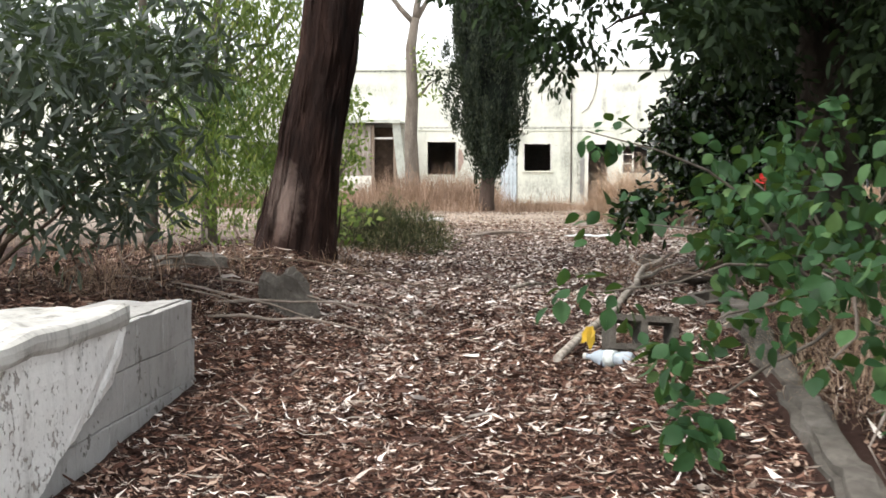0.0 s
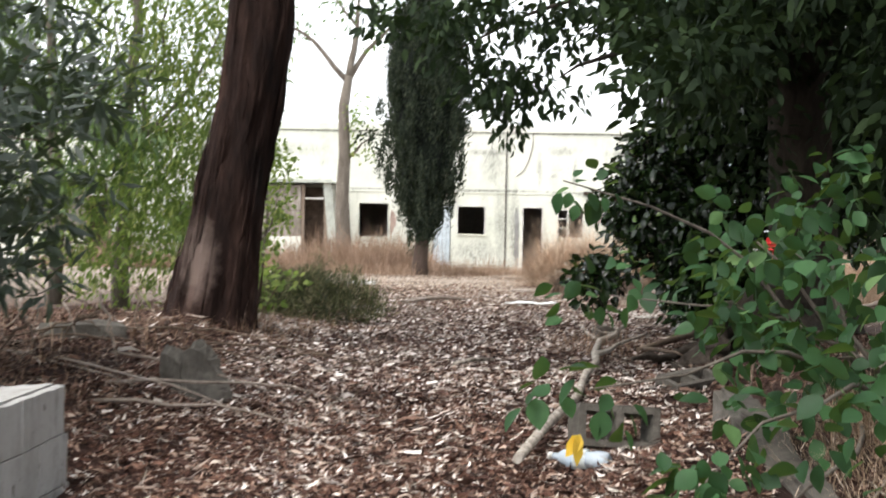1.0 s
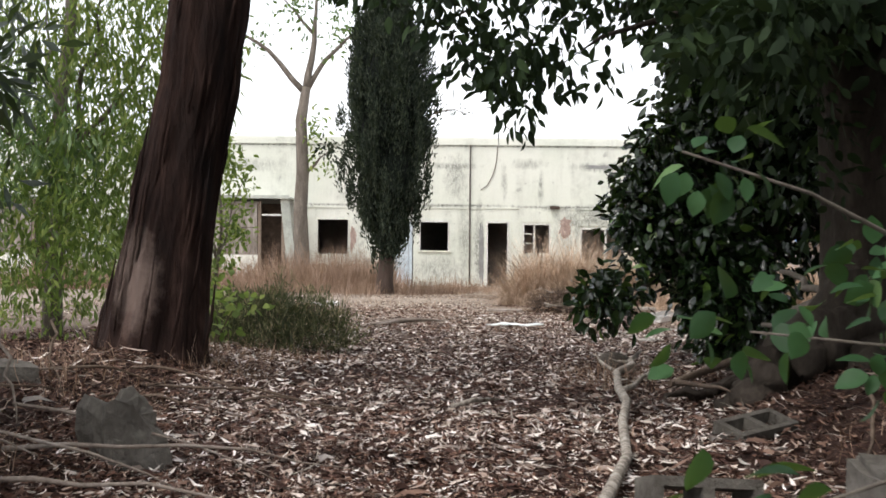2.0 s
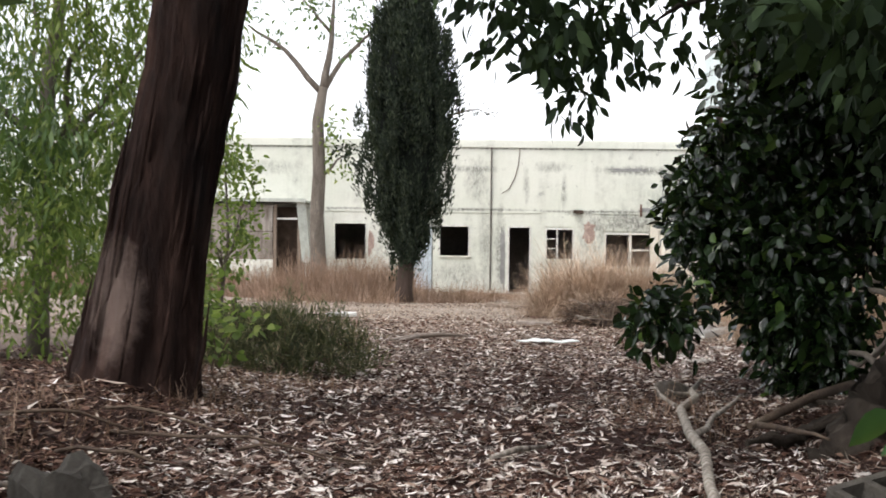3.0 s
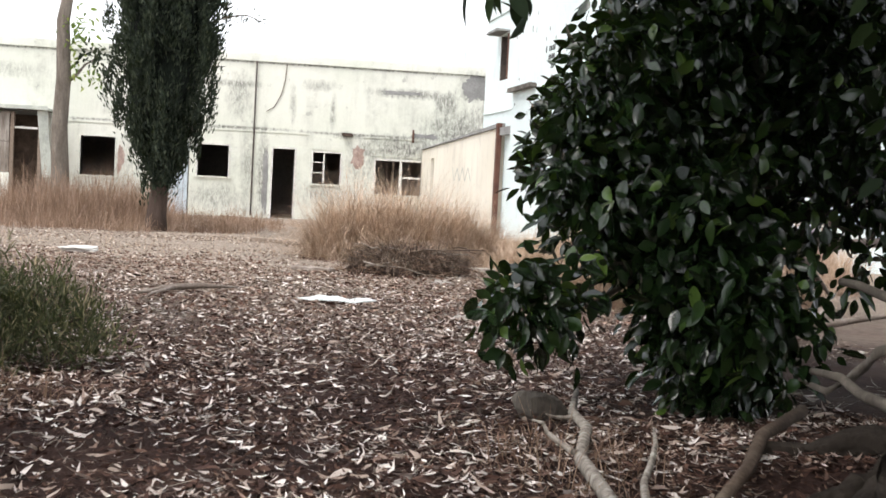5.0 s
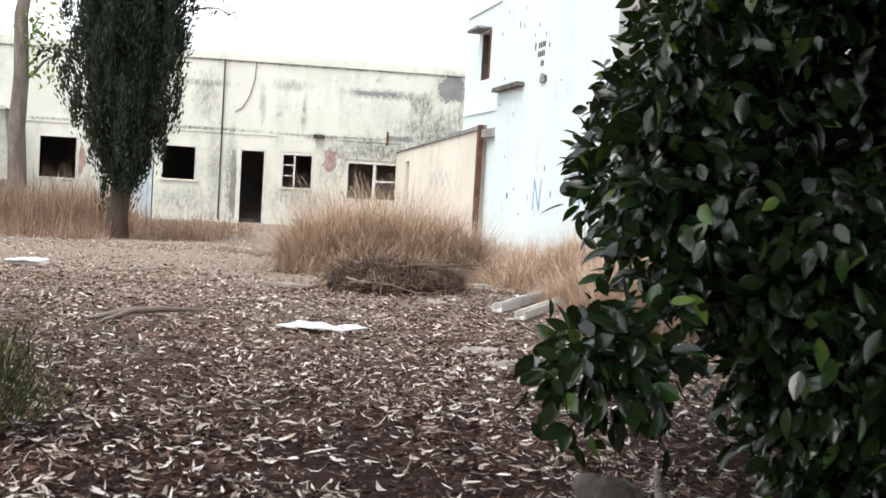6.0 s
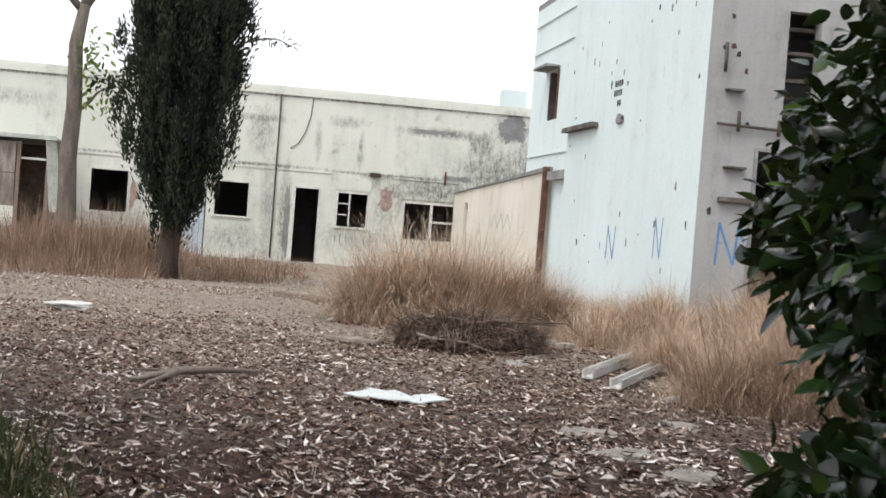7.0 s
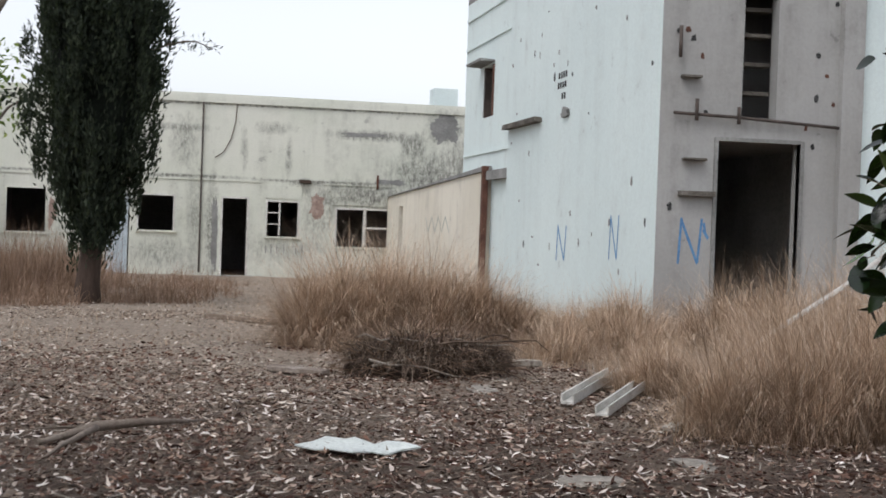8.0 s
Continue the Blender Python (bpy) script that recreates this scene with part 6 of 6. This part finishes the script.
for k in range(16):
    x, y, a = sr.uniform(-2.6, -0.9), sr.uniform(7.4, 11.2), sr.uniform(-0.6, 0.9)
    l_ = sr.uniform(0.5, 1.5)
    q = (x + l_ * math.cos(a), y + l_ * math.sin(a))
    z0, z1 = ground_at(x, y) + 0.03, ground_at(*q) + sr.uniform(0.03, 0.12)
    if q[0] < -0.2:
        stick("dry_twig", "thin dry twig lying on the bank", curve_pts((x, y, z0), (*q, z1), 6, 0.04, 0.05, k), [0.01, 0.009, 0.008, 0.007, 0.006, 0.004, 0.002], M_TWIG if k % 3 else M_DRYWOOD, [], "dry twigs")

for k in range(34):
    right = k % 2
    x, y = (sr.uniform(1.6, 2.6), sr.uniform(4.2, 9.0)) if right else (sr.uniform(-3.2, -1.5), sr.uniform(7.2, 11.6))
    z = ground_at(x, y)
    e = (x + sr.uniform(-0.4, 0.3), y + sr.uniform(-0.6, 0.4))
    stick("dry_root", "thin dry root hanging over the bank", curve_pts((x, y, z + sr.uniform(0.15, 0.4)), (*e, ground_at(*e) + 0.01), 6, 0.05, 0.06, 400 + k), [0.009, 0.008, 0.008, 0.007, 0.006, 0.004, 0.002], M_TWIG if k % 3 else M_DRYWOOD, [], "dry roots")

# crushed bottle
bottle = empty("plastic_bottle", "crumpled clear plastic bottle on the leaves", "bottle")
mb, nb, lb, bb = material("clear_plastic", 0.12)
bb.inputs["Base Color"].default_value = (0.72, 0.82, 0.9, 1)
bb.inputs["Transmission Weight"].default_value = 0.55
bb.inputs["IOR"].default_value = 1.3
bump(nb, lb, bb, noise_tex(nb, lb, 40, 3), 0.6, 0.01)
bl = tube_bm([(0, 0, 0), (0.01, 0, 0), (0.05, 0, 0), (0.09, 0.005, 0), (0.12, 0.006, 0), (0.16, 0.004, 0), (0.2, 0, 0), (0.235, 0, 0), (0.25, 0, 0), (0.275, 0, 0)], [0.03, 0.042, 0.044, 0.036, 0.042, 0.044, 0.042, 0.026, 0.015, 0.014], 16, 0.18, 3.0)
part("body", bl, mb, bottle)
part("cap", tube_bm([(0.276, 0, 0), (0.295, 0, 0)], [0.017, 0.017], 14), M_PAINTED, bottle)
part("label_band", tube_bm([(0.1, 0.005, 0), (0.155, 0.005, 0)], [0.044, 0.0455], 16, 0.1, 3.0), M_SHEET, bottle)
bottle.matrix_world = pose(0.9, 6.98, -0.03, 0, 0, 150)

# leaf litter
def curl_leaf_mesh(name, at, way, nrm, length, width, bend, curl, mat):
    """Fallen leaves as one mesh: sickle-shaped strips whose ends curl up off the ground."""
    n = len(at)
    way = way / np.linalg.norm(way, axis=1, keepdims=True)
    side = np.cross(way, nrm)
    side /= np.linalg.norm(side, axis=1, keepdims=True) + 1e-9
    nrm = np.cross(side, way)
    L, W = length[:, None], width[:, None]

    def p(u, s):
        return at + way * L * (u - 0.5) + side * (L * bend[:, None] * 4 * u * (1 - u) + W * s) + nrm * L * curl[:, None] * (2 * u - 1) ** 2

    v = np.stack([p(0, 0), p(0.3, 0.5), p(0.3, -0.5), p(0.68, 0.38), p(0.68, -0.38), p(1, 0)], axis=1).reshape(-1, 3)
    f = np.array([[0, 1, 2], [1, 3, 2], [2, 3, 4], [3, 5, 4]])
    faces = (f[None] + 6 * np.arange(n)[:, None, None]).reshape(-1, 3)
    me = bpy.data.meshes.new(name)
    me.vertices.add(len(v)), me.loops.add(faces.size), me.polygons.add(len(faces))
    me.vertices.foreach_set("co", v.ravel())
    me.polygons.foreach_set("loop_start", np.arange(0, faces.size, 3))
    me.loops.foreach_set("vertex_index", faces.ravel().astype(np.int32))
    me.update(), me.validate()
    me.materials.append(mat)
    return new(name, me)


def litter(name, label, zones, mat, seed, lmin, lmax, ratio, tilt=0.45, patchy=0.0, size=1.1):
    """Leaves strewn over zones (x0, x1, y0, y1, count); patchy thins them out in drifts of the given size."""
    rng = np.random.default_rng(seed)
    at = []
    for x0, x1, y0, y1, n in zones:
        xs, ys, us = rng.uniform(x0, x1, n), rng.uniform(y0, y1, n), rng.uniform(0, 1, n)
        for x, y, u in zip(xs, ys, us):
            if (y < 6.45 and -1.82 < x < -1.28) or (y < 7.3 and 1.33 < x < 1.57):
                continue
            if patchy and u < patchy * clamp(0.5 + 1.3 * noise.noise(Vector((x / size, y / size, seed * 3.3))) + 0.7 * noise.noise(Vector((x * 3.5 / size, y * 3.5 / size, seed)))):
                continue
            at.append((x, y, ground_at(x, y) + 0.01 + 0.02 * u))
    at = np.array(at)
    n = len(at)
    a = rng.uniform(0, 2 * np.pi, n)
    way = np.stack([np.cos(a), np.sin(a), rng.normal(size=n) * 0.2], 1)
    nrm = rng.normal(size=(n, 3)) * tilt
    nrm[:, 2] += 1
    L = lmin + (lmax - lmin) * rng.beta(1.6, 2.4, n)
    ob = curl_leaf_mesh(name, at, way, nrm, L, L * ratio * rng.uniform(0.5, 1.5, n), rng.normal(size=n) * 0.13, np.abs(rng.normal(size=n)) * 0.16, mat)
    return tagged(ob, label, "leaf litter", kind="stuff")


litter("rusty_leaf_litter", "rust-brown and pale fallen eucalyptus leaves", [(-1.3, 1.4, 2.2, 8.5, 40000), (-1.7, -1.2, 6.5, 10.0, 4000), (-1.3, 1.4, 8.5, 10.5, 4000)], M_REDLITTER, 1, 0.025, 0.095, 0.17, 0.55, 0.35)
litter("leaf_litter", "dark brown and bleached fallen eucalyptus leaves", [(-0.7, 1.0, 5.5, 8.5, 5000), (-1.5, 1.8, 8, 12, 22000), (-2.2, 3.2, 12, 18, 36000), (-3.0, 4.2, 18, 22, 9000)], M_LITTER, 7, 0.03, 0.115, 0.19, 0.5, 0.75)
litter("pale_leaf_litter", "bleached dry leaf bits on the courtyard ground", [(-4, 5, 16, 22, 14000), (-6, 5, 20, 32, 46000), (-5, 5, 31, 42, 12000), (-2, 4, 42, 54, 5000)], M_PALELITTER, 2, 0.016, 0.07, 0.34, 0.5, 0.65, 1.6)
litter("brown_leaf_drifts", "drifts of red-brown leaves on the open ground", [(-4, 4.5, 18, 26, 22000)], M_REDLITTER, 8, 0.025, 0.085, 0.28, 0.5, 1.0, 1.4)
# bank leaves carry the shade of the trees in their colour
litter("bank_litter", "dark damp fallen leaves on the shaded banks", [(-3.8, -1.4, 6.4, 12.5, 15000), (1.5, 3.6, 3, 13.5, 15000), (-4.5, -1.6, 12.5, 18, 6000)], M_DARKLITTER, 6, 0.03, 0.1, 0.22)
litter("leaf_crumbs", "small broken leaf bits over the lane", [(-1.6, 1.8, 2.5, 9, 24000), (-2.5, 3, 9, 17, 34000), (-3, 4, 17, 24, 24000)], M_DARKLITTER, 4, 0.01, 0.04, 0.45, 0.6)
litter("bark_shreds", "long curled bark shreds among the leaves", [(-1.6, 1.8, 2.5, 9, 700), (-2.5, 3, 9, 18, 1100)], M_LITTER, 5, 0.1, 0.22, 0.1, 0.7)
litter("twig_litter", "thin dry twigs scattered through the leaves", [(-2, 3, 3, 13, 1300), (-3, 4, 13, 26, 1500)], M_DEADWOOD, 3, 0.1, 0.3, 0.03, 0.7)
